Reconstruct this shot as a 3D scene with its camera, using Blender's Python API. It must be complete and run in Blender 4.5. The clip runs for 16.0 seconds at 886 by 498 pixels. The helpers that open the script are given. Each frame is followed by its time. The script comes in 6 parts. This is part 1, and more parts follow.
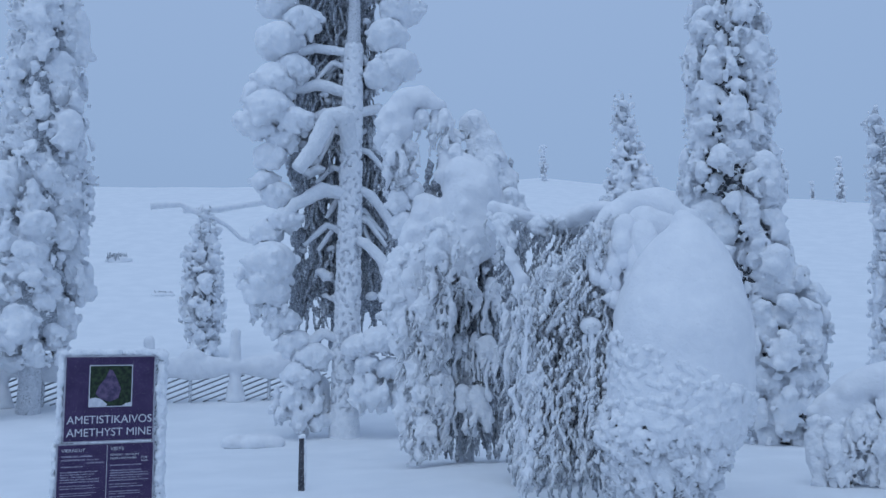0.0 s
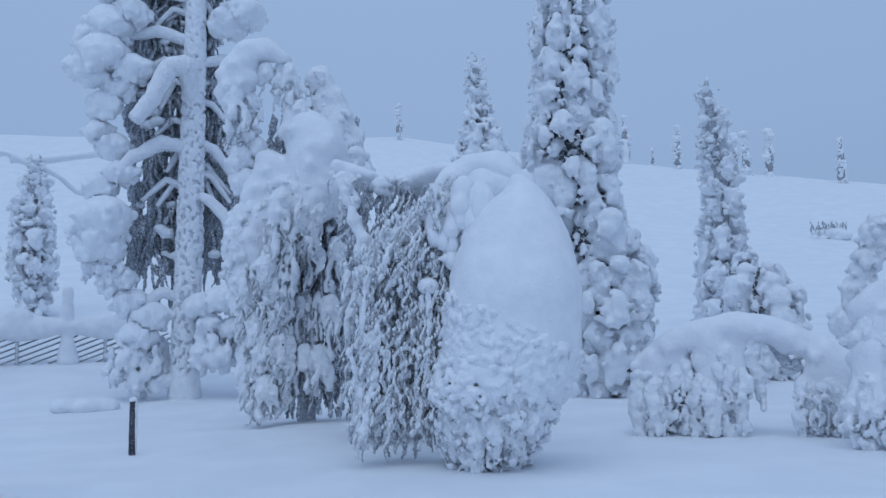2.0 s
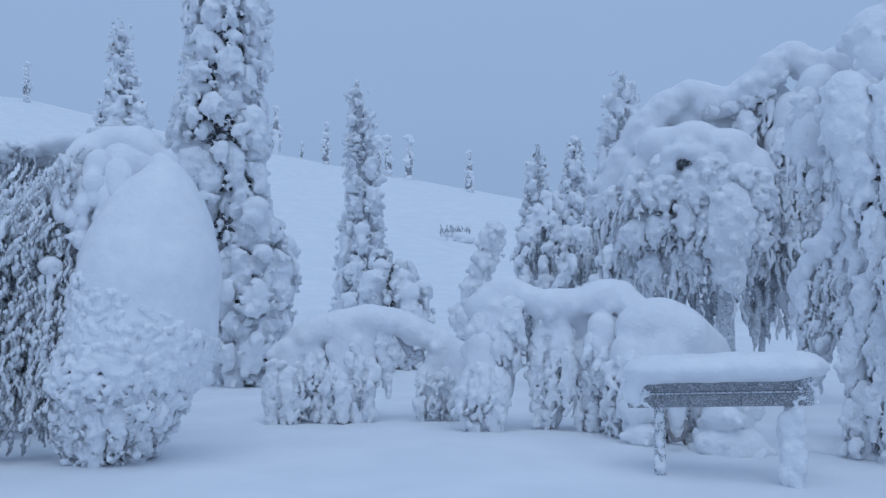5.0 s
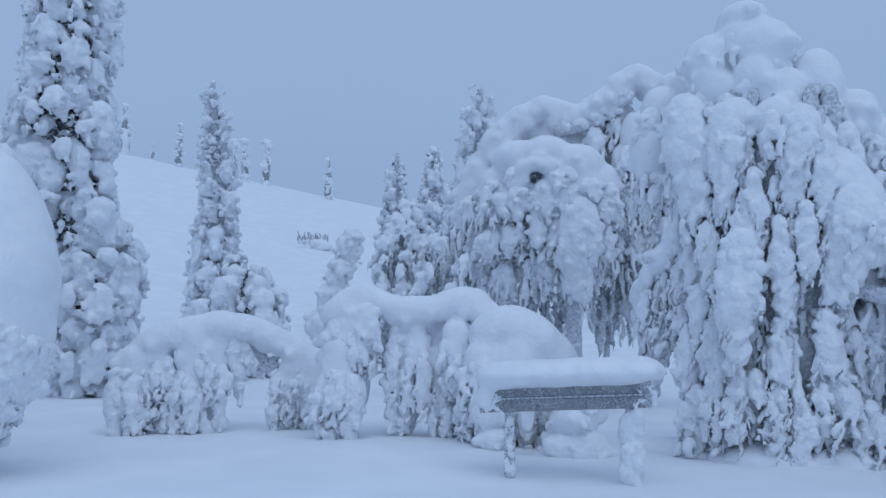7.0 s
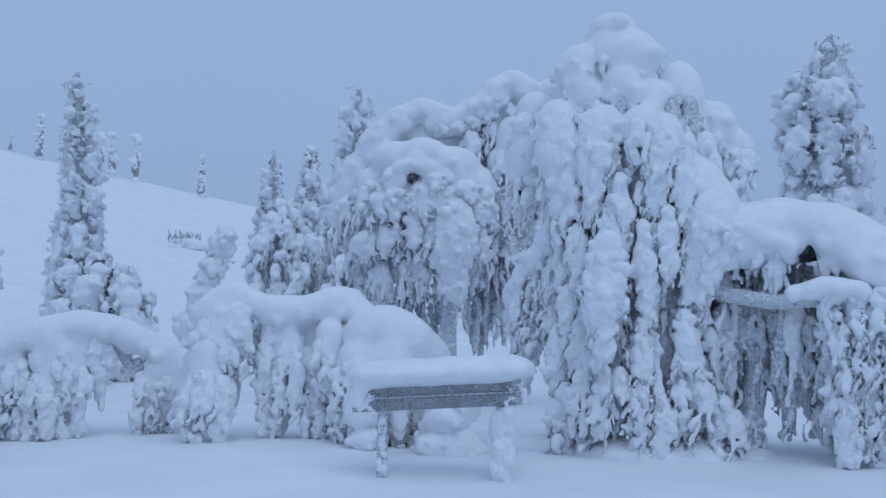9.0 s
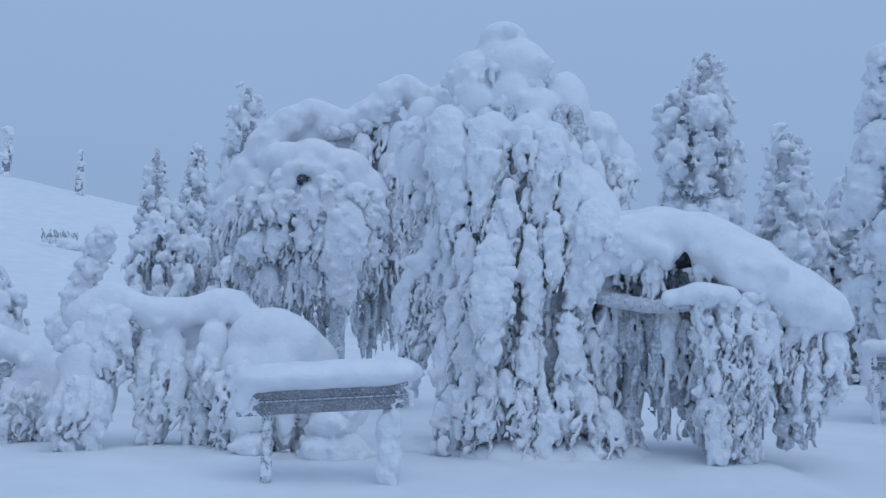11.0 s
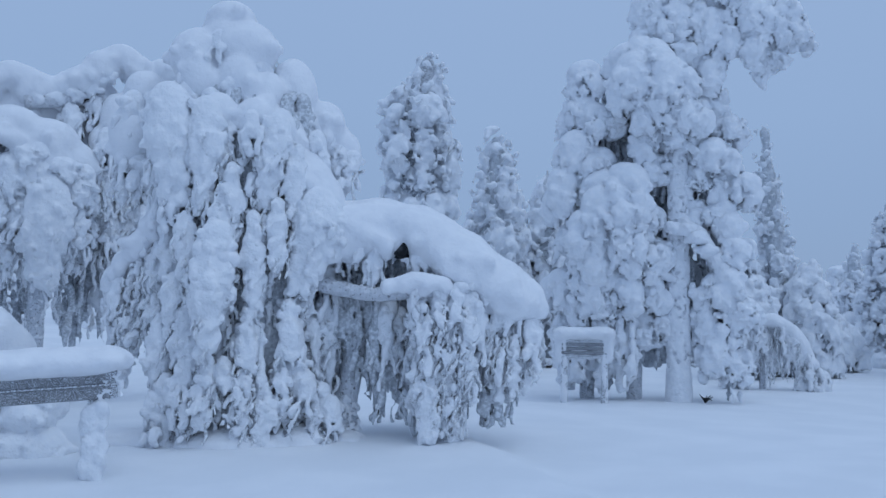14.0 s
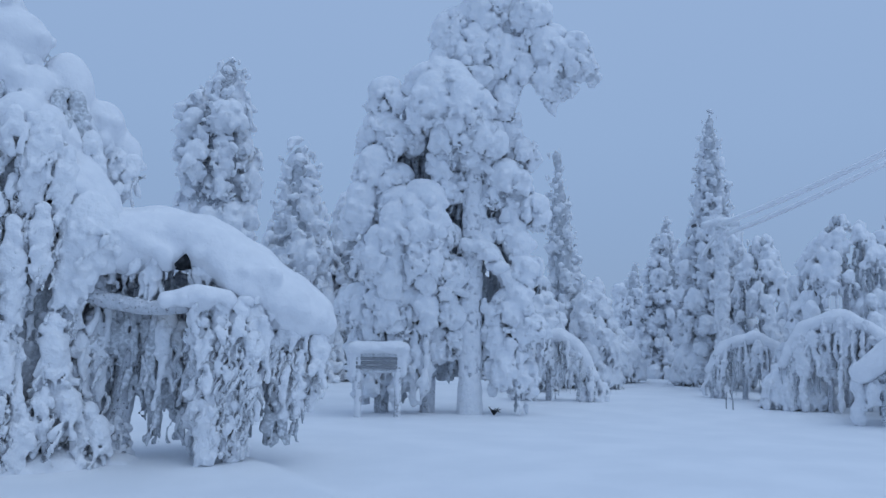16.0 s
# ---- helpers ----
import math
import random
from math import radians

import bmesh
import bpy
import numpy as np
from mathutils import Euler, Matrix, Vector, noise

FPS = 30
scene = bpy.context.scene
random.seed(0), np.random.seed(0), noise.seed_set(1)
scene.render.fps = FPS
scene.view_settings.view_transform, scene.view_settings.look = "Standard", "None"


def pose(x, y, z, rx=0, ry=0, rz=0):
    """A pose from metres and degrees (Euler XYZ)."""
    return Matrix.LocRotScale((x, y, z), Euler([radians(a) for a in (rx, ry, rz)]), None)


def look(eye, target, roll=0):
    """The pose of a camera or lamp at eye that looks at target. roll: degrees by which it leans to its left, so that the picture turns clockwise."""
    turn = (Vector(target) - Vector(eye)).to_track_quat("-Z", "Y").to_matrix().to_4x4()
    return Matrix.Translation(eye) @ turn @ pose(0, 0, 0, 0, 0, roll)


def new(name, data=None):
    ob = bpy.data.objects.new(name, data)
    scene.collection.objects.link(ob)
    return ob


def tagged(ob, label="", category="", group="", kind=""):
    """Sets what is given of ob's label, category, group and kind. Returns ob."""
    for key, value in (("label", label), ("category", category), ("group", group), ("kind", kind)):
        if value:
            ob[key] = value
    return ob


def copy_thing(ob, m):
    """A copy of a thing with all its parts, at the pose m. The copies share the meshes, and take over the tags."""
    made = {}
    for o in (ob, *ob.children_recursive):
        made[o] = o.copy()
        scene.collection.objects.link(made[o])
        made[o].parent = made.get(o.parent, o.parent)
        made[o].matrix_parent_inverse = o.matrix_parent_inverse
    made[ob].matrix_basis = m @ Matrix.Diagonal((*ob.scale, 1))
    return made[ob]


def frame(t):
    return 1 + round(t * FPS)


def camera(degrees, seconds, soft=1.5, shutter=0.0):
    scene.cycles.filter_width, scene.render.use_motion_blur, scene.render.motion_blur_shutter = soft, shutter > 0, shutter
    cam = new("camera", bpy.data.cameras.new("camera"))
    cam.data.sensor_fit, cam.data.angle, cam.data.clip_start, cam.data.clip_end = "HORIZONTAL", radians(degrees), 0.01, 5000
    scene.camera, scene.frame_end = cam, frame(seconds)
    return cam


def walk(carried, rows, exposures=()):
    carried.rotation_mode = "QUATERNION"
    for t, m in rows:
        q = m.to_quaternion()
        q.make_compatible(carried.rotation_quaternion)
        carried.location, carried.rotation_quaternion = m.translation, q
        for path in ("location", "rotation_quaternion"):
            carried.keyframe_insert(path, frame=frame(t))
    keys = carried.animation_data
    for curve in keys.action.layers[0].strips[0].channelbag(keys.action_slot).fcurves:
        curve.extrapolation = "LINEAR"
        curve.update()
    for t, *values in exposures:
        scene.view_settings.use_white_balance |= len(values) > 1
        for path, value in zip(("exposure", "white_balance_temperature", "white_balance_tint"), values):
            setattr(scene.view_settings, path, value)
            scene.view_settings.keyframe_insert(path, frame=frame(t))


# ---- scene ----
import itertools

cam = camera(54.92, 16.0, soft=1.5)
walk(cam, [
    (0.0, pose(0.000, -0.000, 1.550, 98.01, 0.99, 0.00)),
    (0.5, pose(0.019, -0.018, 1.557, 96.62, 1.59, -1.90)),
    (1.0, pose(0.073, -0.037, 1.561, 95.39, 1.82, -4.48)),
    (1.5, pose(0.127, -0.015, 1.564, 94.83, 1.46, -7.06)),
    (2.0, pose(0.185, 0.005, 1.567, 95.02, 1.32, -9.70)),
    (2.5, pose(0.225, 0.018, 1.555, 95.14, 1.22, -12.87)),
    (3.0, pose(0.241, 0.053, 1.562, 94.96, 1.23, -16.99)),
    (3.5, pose(0.223, 0.060, 1.558, 94.58, 0.94, -21.69)),
    (4.0, pose(0.197, 0.061, 1.557, 94.15, 0.18, -25.61)),
    (4.5, pose(0.175, 0.018, 1.555, 94.12, -0.21, -29.34)),
    (5.0, pose(0.191, -0.021, 1.558, 94.13, -0.31, -33.47)),
    (7.5, pose(0.193, -0.045, 1.534, 94.92, -0.49, -45.06)),
    (8.0, pose(0.207, -0.052, 1.535, 94.97, -0.44, -47.38)),
    (8.5, pose(0.229, -0.050, 1.527, 94.94, -0.49, -49.27)),
    (9.0, pose(0.230, -0.051, 1.506, 95.00, -0.52, -51.21)),
    (11.5, pose(0.237, -0.072, 1.484, 95.33, -0.61, -60.83)),
    (12.0, pose(0.209, -0.078, 1.470, 95.21, -0.57, -63.41)),
    (12.5, pose(0.190, -0.063, 1.478, 95.03, -0.57, -66.18)),
    (13.0, pose(0.174, -0.071, 1.471, 95.06, -0.69, -69.23)),
    (13.5, pose(0.169, -0.087, 1.468, 95.09, -0.86, -73.02)),
    (14.0, pose(0.163, -0.087, 1.477, 94.80, -0.79, -77.15)),
    (14.5, pose(0.179, -0.130, 1.485, 94.52, -0.82, -80.49)),
    (15.0, pose(0.224, -0.188, 1.497, 94.79, -1.10, -83.67)),
    (15.5, pose(0.255, -0.267, 1.503, 95.29, -1.23, -87.02)),
    (16.0, pose(0.288, -0.313, 1.509, 95.83, -0.88, -89.95)),
])

# ---------------------------------------------------------------- world and light
world = bpy.data.worlds.new("overcast_dusk")
scene.world = world
world.use_nodes = True
wt = world.node_tree
wt.nodes.clear()


def wnode(kind, **sets):
    n = wt.nodes.new(kind)
    for k, v in sets.items():
        n.inputs[k].default_value = v
    return n


w_out = wt.nodes.new("ShaderNodeOutputWorld")
w_bg = wnode("ShaderNodeBackground", Strength=1.0)
w_sky = wt.nodes.new("ShaderNodeTexSky")
w_sky.sky_type = "NISHITA"
w_sky.sun_disc = False
w_sky.sun_elevation = radians(50)
w_sky.sun_rotation = radians(200)
w_dim = wt.nodes.new("ShaderNodeVectorMath")
w_dim.operation = "SCALE"
w_dim.inputs[3].default_value = 0.05
w_co = wt.nodes.new("ShaderNodeTexCoord")
w_sep = wt.nodes.new("ShaderNodeSeparateXYZ")
w_ramp = wt.nodes.new("ShaderNodeValToRGB")
w_mix = wt.nodes.new("ShaderNodeMix")
w_mix.data_type = "RGBA"
w_mix.inputs["Factor"].default_value = 0.85
els = w_ramp.color_ramp.elements
els[0].position, els[0].color = 0.0, (0.252, 0.378, 0.618, 1)
els[1].position, els[1].color = 1.0, (0.36, 0.51, 0.79, 1)
for p, c in ((0.12, (0.268, 0.398, 0.643, 1)), (0.30, (0.315, 0.462, 0.726, 1)), (0.5, (0.345, 0.495, 0.77, 1))):
    e = els.new(p)
    e.color = c
w_noise = wnode("ShaderNodeTexNoise", Scale=1.6, Detail=3.0)
w_add = wt.nodes.new("ShaderNodeMath")
w_add.operation = "MULTIPLY_ADD"
w_add.inputs[1].default_value = 0.10
wl = wt.links.new
wl(w_co.outputs["Generated"], w_sep.inputs[0])
wl(w_co.outputs["Generated"], w_noise.inputs["Vector"])
wl(w_noise.outputs["Fac"], w_add.inputs[0])
wl(w_sep.outputs["Z"], w_add.inputs[2])
wl(w_add.outputs[0], w_ramp.inputs["Fac"])
wl(w_sky.outputs[0], w_dim.inputs[0])
wl(w_dim.outputs[0], w_mix.inputs[6])
wl(w_ramp.outputs[0], w_mix.inputs[7])
wl(w_mix.outputs[2], w_bg.inputs["Color"])
wl(w_bg.outputs[0], w_out.inputs[0])

sun_data = bpy.data.lights.new("overcast_sun", "SUN")
sun_data.energy = 0.64
sun_data.angle = radians(50)
sun_data.color = (0.74, 0.88, 1.0)
sun = new("overcast_sun", sun_data)
sun.matrix_world = look((0, 0, 30), (6, 12, 0))
scene.view_settings.exposure = 0.0

# ---------------------------------------------------------------- materials


def material(name, base, alt, rough=0.7, scale=6.0, fine=60.0, mix=(0.4, 0.65), bump=0.4, fine_bump=0.3, dist=0.02, spots=None, rand=0.0, knobs=0.0):
    """Two colours mixed by noise at one scale, grain at another, both with relief. spots: (colour, scale, low, high) for frost or bare flecks."""
    m = bpy.data.materials.new(name)
    m.use_nodes = True
    nt = m.node_tree
    nd, ln = nt.nodes, nt.links.new
    bsdf = nd["Principled BSDF"]
    bsdf.inputs["Roughness"].default_value = rough
    bsdf.inputs["Specular IOR Level"].default_value = 0.25
    co = nd.new("ShaderNodeTexCoord")

    def noise_at(s, detail=4.0):
        n = nd.new("ShaderNodeTexNoise")
        n.inputs["Scale"].default_value = s
        n.inputs["Detail"].default_value = detail
        ln(co.outputs["Object"], n.inputs["Vector"])
        return n

    big, small = noise_at(scale), noise_at(fine, 2.0)

    def blend(fac, a, b):
        x = nd.new("ShaderNodeMix")
        x.data_type = "RGBA"
        ln(fac, x.inputs["Factor"])
        for v, s in ((a, 6), (b, 7)):
            if isinstance(v, tuple):
                x.inputs[s].default_value = (*v, 1)
            else:
                ln(v, x.inputs[s])
        return x.outputs[2]

    def ramp(src, lo, hi):
        r = nd.new("ShaderNodeMapRange")
        r.inputs["From Min"].default_value, r.inputs["From Max"].default_value = lo, hi
        ln(src, r.inputs["Value"])
        return r.outputs[0]

    col = blend(ramp(big.outputs["Fac"], *mix), base, alt)
    if spots:
        sp = noise_at(spots[1], 3.0)
        col = blend(ramp(sp.outputs["Fac"], spots[2], spots[3]), col, spots[0])
    if rand:
        oi = nd.new("ShaderNodeObjectInfo")
        hv = nd.new("ShaderNodeHueSaturation")
        rr = nd.new("ShaderNodeMapRange")
        rr.inputs["To Min"].default_value, rr.inputs["To Max"].default_value = 1 - rand, 1 + rand
        ln(oi.outputs["Random"], rr.inputs["Value"])
        ln(rr.outputs[0], hv.inputs["Value"])
        ln(col, hv.inputs["Color"])
        col = hv.outputs[0]
    ln(col, bsdf.inputs["Base Color"])
    b1, b2 = nd.new("ShaderNodeBump"), nd.new("ShaderNodeBump")
    b1.inputs["Strength"].default_value, b1.inputs["Distance"].default_value = bump, dist * 2
    b2.inputs["Strength"].default_value, b2.inputs["Distance"].default_value = fine_bump, dist
    ln(big.outputs["Fac"], b1.inputs["Height"])
    ln(small.outputs["Fac"], b2.inputs["Height"])
    ln(b1.outputs[0], b2.inputs["Normal"])
    if knobs:
        for vs, amount in ((15.0, 1.0), (36.0, 0.5)):
            vo = nd.new("ShaderNodeTexVoronoi")
            vo.feature = "SMOOTH_F1"
            vo.inputs["Scale"].default_value = vs
            vo.inputs["Smoothness"].default_value = 0.35
            ln(co.outputs["Object"], vo.inputs["Vector"])
            b3 = nd.new("ShaderNodeBump")
            b3.invert = True
            b3.inputs["Strength"].default_value, b3.inputs["Distance"].default_value = 0.9, knobs * amount
            ln(vo.outputs["Distance"], b3.inputs["Height"])
            src = b1.inputs["Normal"]
            if not src.is_linked:
                ln(b3.outputs[0], src)
                prev = b3
            else:
                ln(b3.outputs[0], prev.inputs["Normal"])
    ln(b2.outputs[0], bsdf.inputs["Normal"])
    return m


M_GROUND = material("settled_snow", (0.77, 0.80, 0.84), (0.82, 0.845, 0.88), 0.75, 0.9, 45.0, bump=0.15, fine_bump=0.12, dist=0.03)
M_SNOW = material("soft_snow", (0.80, 0.82, 0.86), (0.85, 0.865, 0.895), 0.7, 5.0, 55.0, bump=0.2, fine_bump=0.35, dist=0.012, knobs=0.007)
M_CRUST = material("knobbly_snow_crust", (0.81, 0.84, 0.885), (0.88, 0.895, 0.925), 0.72, 7.0, 60.0, bump=0.2, fine_bump=0.4, dist=0.014, knobs=0.012)
M_RIME = material("rime_crust", (0.80, 0.825, 0.865), (0.87, 0.885, 0.915), 0.75, 8.0, 60.0, bump=0.25, fine_bump=0.4, dist=0.014, knobs=0.014)
M_TWIG = material("frosted_twigs", (0.15, 0.155, 0.17), (0.30, 0.31, 0.33), 0.85, 9.0, 40.0, bump=0.6, fine_bump=0.6, dist=0.03, spots=((0.60, 0.63, 0.68), 22.0, 0.47, 0.60))
M_GREYTWIG = material("rime_grey_twigs", (0.28, 0.30, 0.335), (0.48, 0.505, 0.545), 0.85, 9.0, 40.0, bump=0.5, fine_bump=0.5, dist=0.02, spots=((0.66, 0.69, 0.74), 24.0, 0.46, 0.60))
M_PALETWIG = material("pale_frosted_twigs", (0.45, 0.475, 0.51), (0.61, 0.635, 0.675), 0.85, 9.0, 40.0, bump=0.4, fine_bump=0.5, dist=0.02, spots=((0.74, 0.77, 0.81), 24.0, 0.46, 0.60))
# Rimed needles, made paler still: distant haze is mixed into this colour.
M_HAZEFROST = material("haze_paled_rimed_needles", (0.50, 0.53, 0.57), (0.66, 0.69, 0.73), 0.85, 9.0, 40.0, bump=0.5, fine_bump=0.5, dist=0.02, spots=((0.26, 0.28, 0.31), 20.0, 0.60, 0.70))
# Bare twig wood, and the shade painted into a snow hole.
M_BARESHADE = material("dark_wood_and_shade", (0.022, 0.025, 0.028), (0.085, 0.09, 0.10), 0.9, 12.0, 50.0, bump=0.8, fine_bump=0.8, dist=0.04)
# Frosted spruce needles; also colours the shade of hollows in birch snow.
M_DARK = material("frosted_needles_and_shade", (0.07, 0.075, 0.082), (0.17, 0.175, 0.19), 0.9, 12.0, 50.0, bump=0.8, fine_bump=0.8, dist=0.04, spots=((0.55, 0.58, 0.63), 16.0, 0.50, 0.62))
M_BARK = material("rimed_bark", (0.66, 0.69, 0.74), (0.78, 0.80, 0.85), 0.8, 14.0, 55.0, bump=0.7, fine_bump=0.7, dist=0.03, spots=((0.24, 0.24, 0.26), 30.0, 0.60, 0.70), knobs=0.014)
M_OLDBARK = material("grey_pine_bark", (0.24, 0.24, 0.255), (0.42, 0.43, 0.45), 0.85, 12.0, 60.0, bump=0.6, fine_bump=0.6, dist=0.02)

# ---------------------------------------------------------------- mesh helpers


def mesh_of(name, verts, faces, mat, smooth=True):
    """A mesh from arrays of vertices (n, 3) and quads (m, 4)."""
    me = bpy.data.meshes.new(name)
    verts, faces = np.asarray(verts, np.float32), np.asarray(faces, np.int32)
    me.vertices.add(len(verts))
    me.vertices.foreach_set("co", verts.ravel())
    me.loops.add(faces.size)
    me.loops.foreach_set("vertex_index", faces.ravel())
    me.polygons.add(len(faces))
    me.polygons.foreach_set("loop_start", np.arange(0, faces.size, faces.shape[1], dtype=np.int32))
    me.polygons.foreach_set("use_smooth", np.full(len(faces), smooth))
    me.update(calc_edges=True)
    me.materials.append(mat)
    return me


def lattice_noise(shape, cells, rng):
    """Smooth noise on a grid, -1 to 1, with features about that many cells wide."""
    out = rng.uniform(-1, 1, [int(s / cells) + 3 for s in shape]).astype(np.float32)
    for ax, s in enumerate(shape):
        x = np.arange(s) / cells
        i = x.astype(int)
        f = (x - i).astype(np.float32)
        f = f * f * (3 - 2 * f)
        f = f.reshape([-1 if a == ax else 1 for a in range(3)])
        out = np.take(out, i, ax) * (1 - f) + np.take(out, i + 1, ax) * f
    return out


GROUPS = itertools.count()


def bundle(out, start):
    """Marks the balls from start on as one lump, which keeps its own edge against its neighbours."""
    g = next(GROUPS)
    out[start:] = [tuple(b[:6]) + (g,) for b in out[start:]]


def ball_rows(balls):
    """Balls as rows (x, y, z, rx, ry, rz, lump); lump -1: runs together with all others."""
    return np.array([tuple(b) if len(b) > 6 else tuple(b) + (-1,) for b in balls], np.float32)


def surface(balls, voxel, melt=0.08, rough=0.02, grain=2.6, seed=0, gap=0.0):
    """One surface round many flattened balls. Loose balls run together by melt; each lump is rounded in itself and meets the others in a crevice of width gap; rough: its unevenness in metres."""
    b = ball_rows(balls)
    far = 3 * voxel + melt + 0.02
    lo, hi = (b[:, :3] - b[:, 3:6]).min(0) - far, (b[:, :3] + b[:, 3:6]).max(0) + far
    shape = np.ceil((hi - lo) / voxel).astype(int) + 1
    d = np.full(shape, 1.0, np.float32)
    axes = [lo[a] + voxel * np.arange(shape[a], dtype=np.float32) for a in range(3)]
    lumps = {}
    for row in b:
        lumps.setdefault(int(row[6]), []).append(row[:6])
    for g, rows in sorted(lumps.items()):
        m = np.array(rows)
        if g < 0:
            first, field = np.zeros(3, int), d
        else:
            grow = 0.3 * m[:, 3:].max() + 3 * voxel
            first = np.maximum((((m[:, :3] - m[:, 3:]).min(0) - grow - lo) / voxel).astype(int), 0)
            last = np.minimum((((m[:, :3] + m[:, 3:]).max(0) + grow - lo) / voxel).astype(int) + 2, shape)
            field = np.full(last - first, 1.0, np.float32)
        for x, y, z, rx, ry, rz in m:
            r = np.array((rx, ry, rz))
            k = melt if g < 0 else max(0.01, min(0.1, 0.5 * r.min()))
            reach = k + 2 * voxel
            c = np.array((x, y, z))
            i0 = np.clip(((c - r - reach - lo) / voxel).astype(int) - first, 0, None)
            i1 = np.clip(((c + r + reach - lo) / voxel).astype(int) + 2 - first, 0, field.shape)
            sl = tuple(slice(i0[a], i1[a]) for a in range(3))
            gx, gy, gz = ((axes[a][first[a] + i0[a]:first[a] + i1[a]] - c[a]) / r[a] for a in range(3))
            e = (np.sqrt((gx * gx)[:, None, None] + (gy * gy)[None, :, None] + (gz * gz)[None, None, :]) - 1) * r.min()
            a = field[sl]
            h = np.maximum(k - np.abs(a - e), 0)
            field[sl] = np.minimum(a, e) - h * h * (0.25 / max(k, 1e-4))
        if g >= 0:
            sl = tuple(slice(first[a], last[a]) for a in range(3))
            a = d[sl]
            u = np.minimum(a, field)
            d[sl] = np.maximum(u, gap - np.hypot(a, field)) if gap else u
    rng = np.random.default_rng(seed)
    d += rough * (lattice_noise(shape, grain, rng) * 0.75 + lattice_noise(shape, grain * 2.7, rng))
    return nets(d, lo, voxel)


def skin(name, balls, mat, voxel, *rest):
    """That surface as a mesh."""
    return mesh_of(name, *surface(balls, voxel, *rest), mat)


def two_sided(name, balls, mat, voxel, *rest, edge=0.12, gap=0.0):
    """The same, fine towards the clearing and coarser at the back."""
    b = ball_rows(balls)
    front, back = b[b[:, 1] < edge], b[b[:, 1] >= edge]
    v, q = surface(front, voxel, *rest, gap=gap)
    back = back[back[:, 3] > voxel * 1.4]
    if len(back):
        v2, q2 = surface(back, voxel * 3.2, *rest)
        q = np.concatenate([q, q2 + len(v)])
        v = np.concatenate([v, v2])
    return mesh_of(name, v, q, mat)


def nets(d, lo, voxel):
    """The zero surface of a grid of distances: vertices and quads."""
    inside = d < 0
    inside[0], inside[-1], inside[:, 0], inside[:, -1], inside[:, :, 0], inside[:, :, -1] = (False,) * 6
    n = np.array(d.shape) - 1
    corners = [(i, j, k) for i in (0, 1) for j in (0, 1) for k in (0, 1)]
    count = np.zeros(n, np.int8)
    for i, j, k in corners:
        count += inside[i:i + n[0], j:j + n[1], k:k + n[2]]
    cell = np.argwhere((count > 0) & (count < 8))
    ids = np.full(n, -1, np.int32)
    ids[tuple(cell.T)] = np.arange(len(cell))
    total, hits = np.zeros((len(cell), 3), np.float32), np.zeros((len(cell), 1), np.float32)
    for c in corners:
        for ax in range(3):
            if c[ax]:
                continue
            e = list(c)
            e[ax] = 1
            pa, pb = cell + c, cell + e
            ia, ib = inside[tuple(pa.T)], inside[tuple(pb.T)]
            va, vb = d[tuple(pa.T)], d[tuple(pb.T)]
            cross = ia != ib
            den = va - vb
            f = np.clip(np.where(np.abs(den) > 1e-6, va / np.where(np.abs(den) > 1e-6, den, 1), 0.5), 0.02, 0.98)
            p = np.repeat(np.array(c, np.float32)[None], len(cell), 0)
            p[:, ax] = f
            total += p * cross[:, None]
            hits += cross[:, None]
    verts = lo + voxel * (cell + total / np.maximum(hits, 1))
    quads = []
    for ax in range(3):
        u, v = (ax + 1) % 3, (ax + 2) % 3
        first = inside[tuple(slice(0, -1) if a == ax else slice(None) for a in range(3))]
        second = inside[tuple(slice(1, None) if a == ax else slice(None) for a in range(3))]
        pts = np.argwhere(first != second)
        pts = pts[(pts[:, u] > 0) & (pts[:, v] > 0) & (pts[:, u] < n[u]) & (pts[:, v] < n[v])]
        flip = first[tuple(pts.T)]
        q = []
        for du, dv in ((1, 1), (0, 1), (0, 0), (1, 0)):
            c = pts.copy()
            c[:, u] -= du
            c[:, v] -= dv
            q.append(ids[tuple(c.T)])
        q = np.stack(q, 1)
        q[~flip] = q[~flip][:, ::-1]
        quads.append(q)
    quads = np.concatenate(quads)
    return verts, quads[(quads >= 0).all(1)]


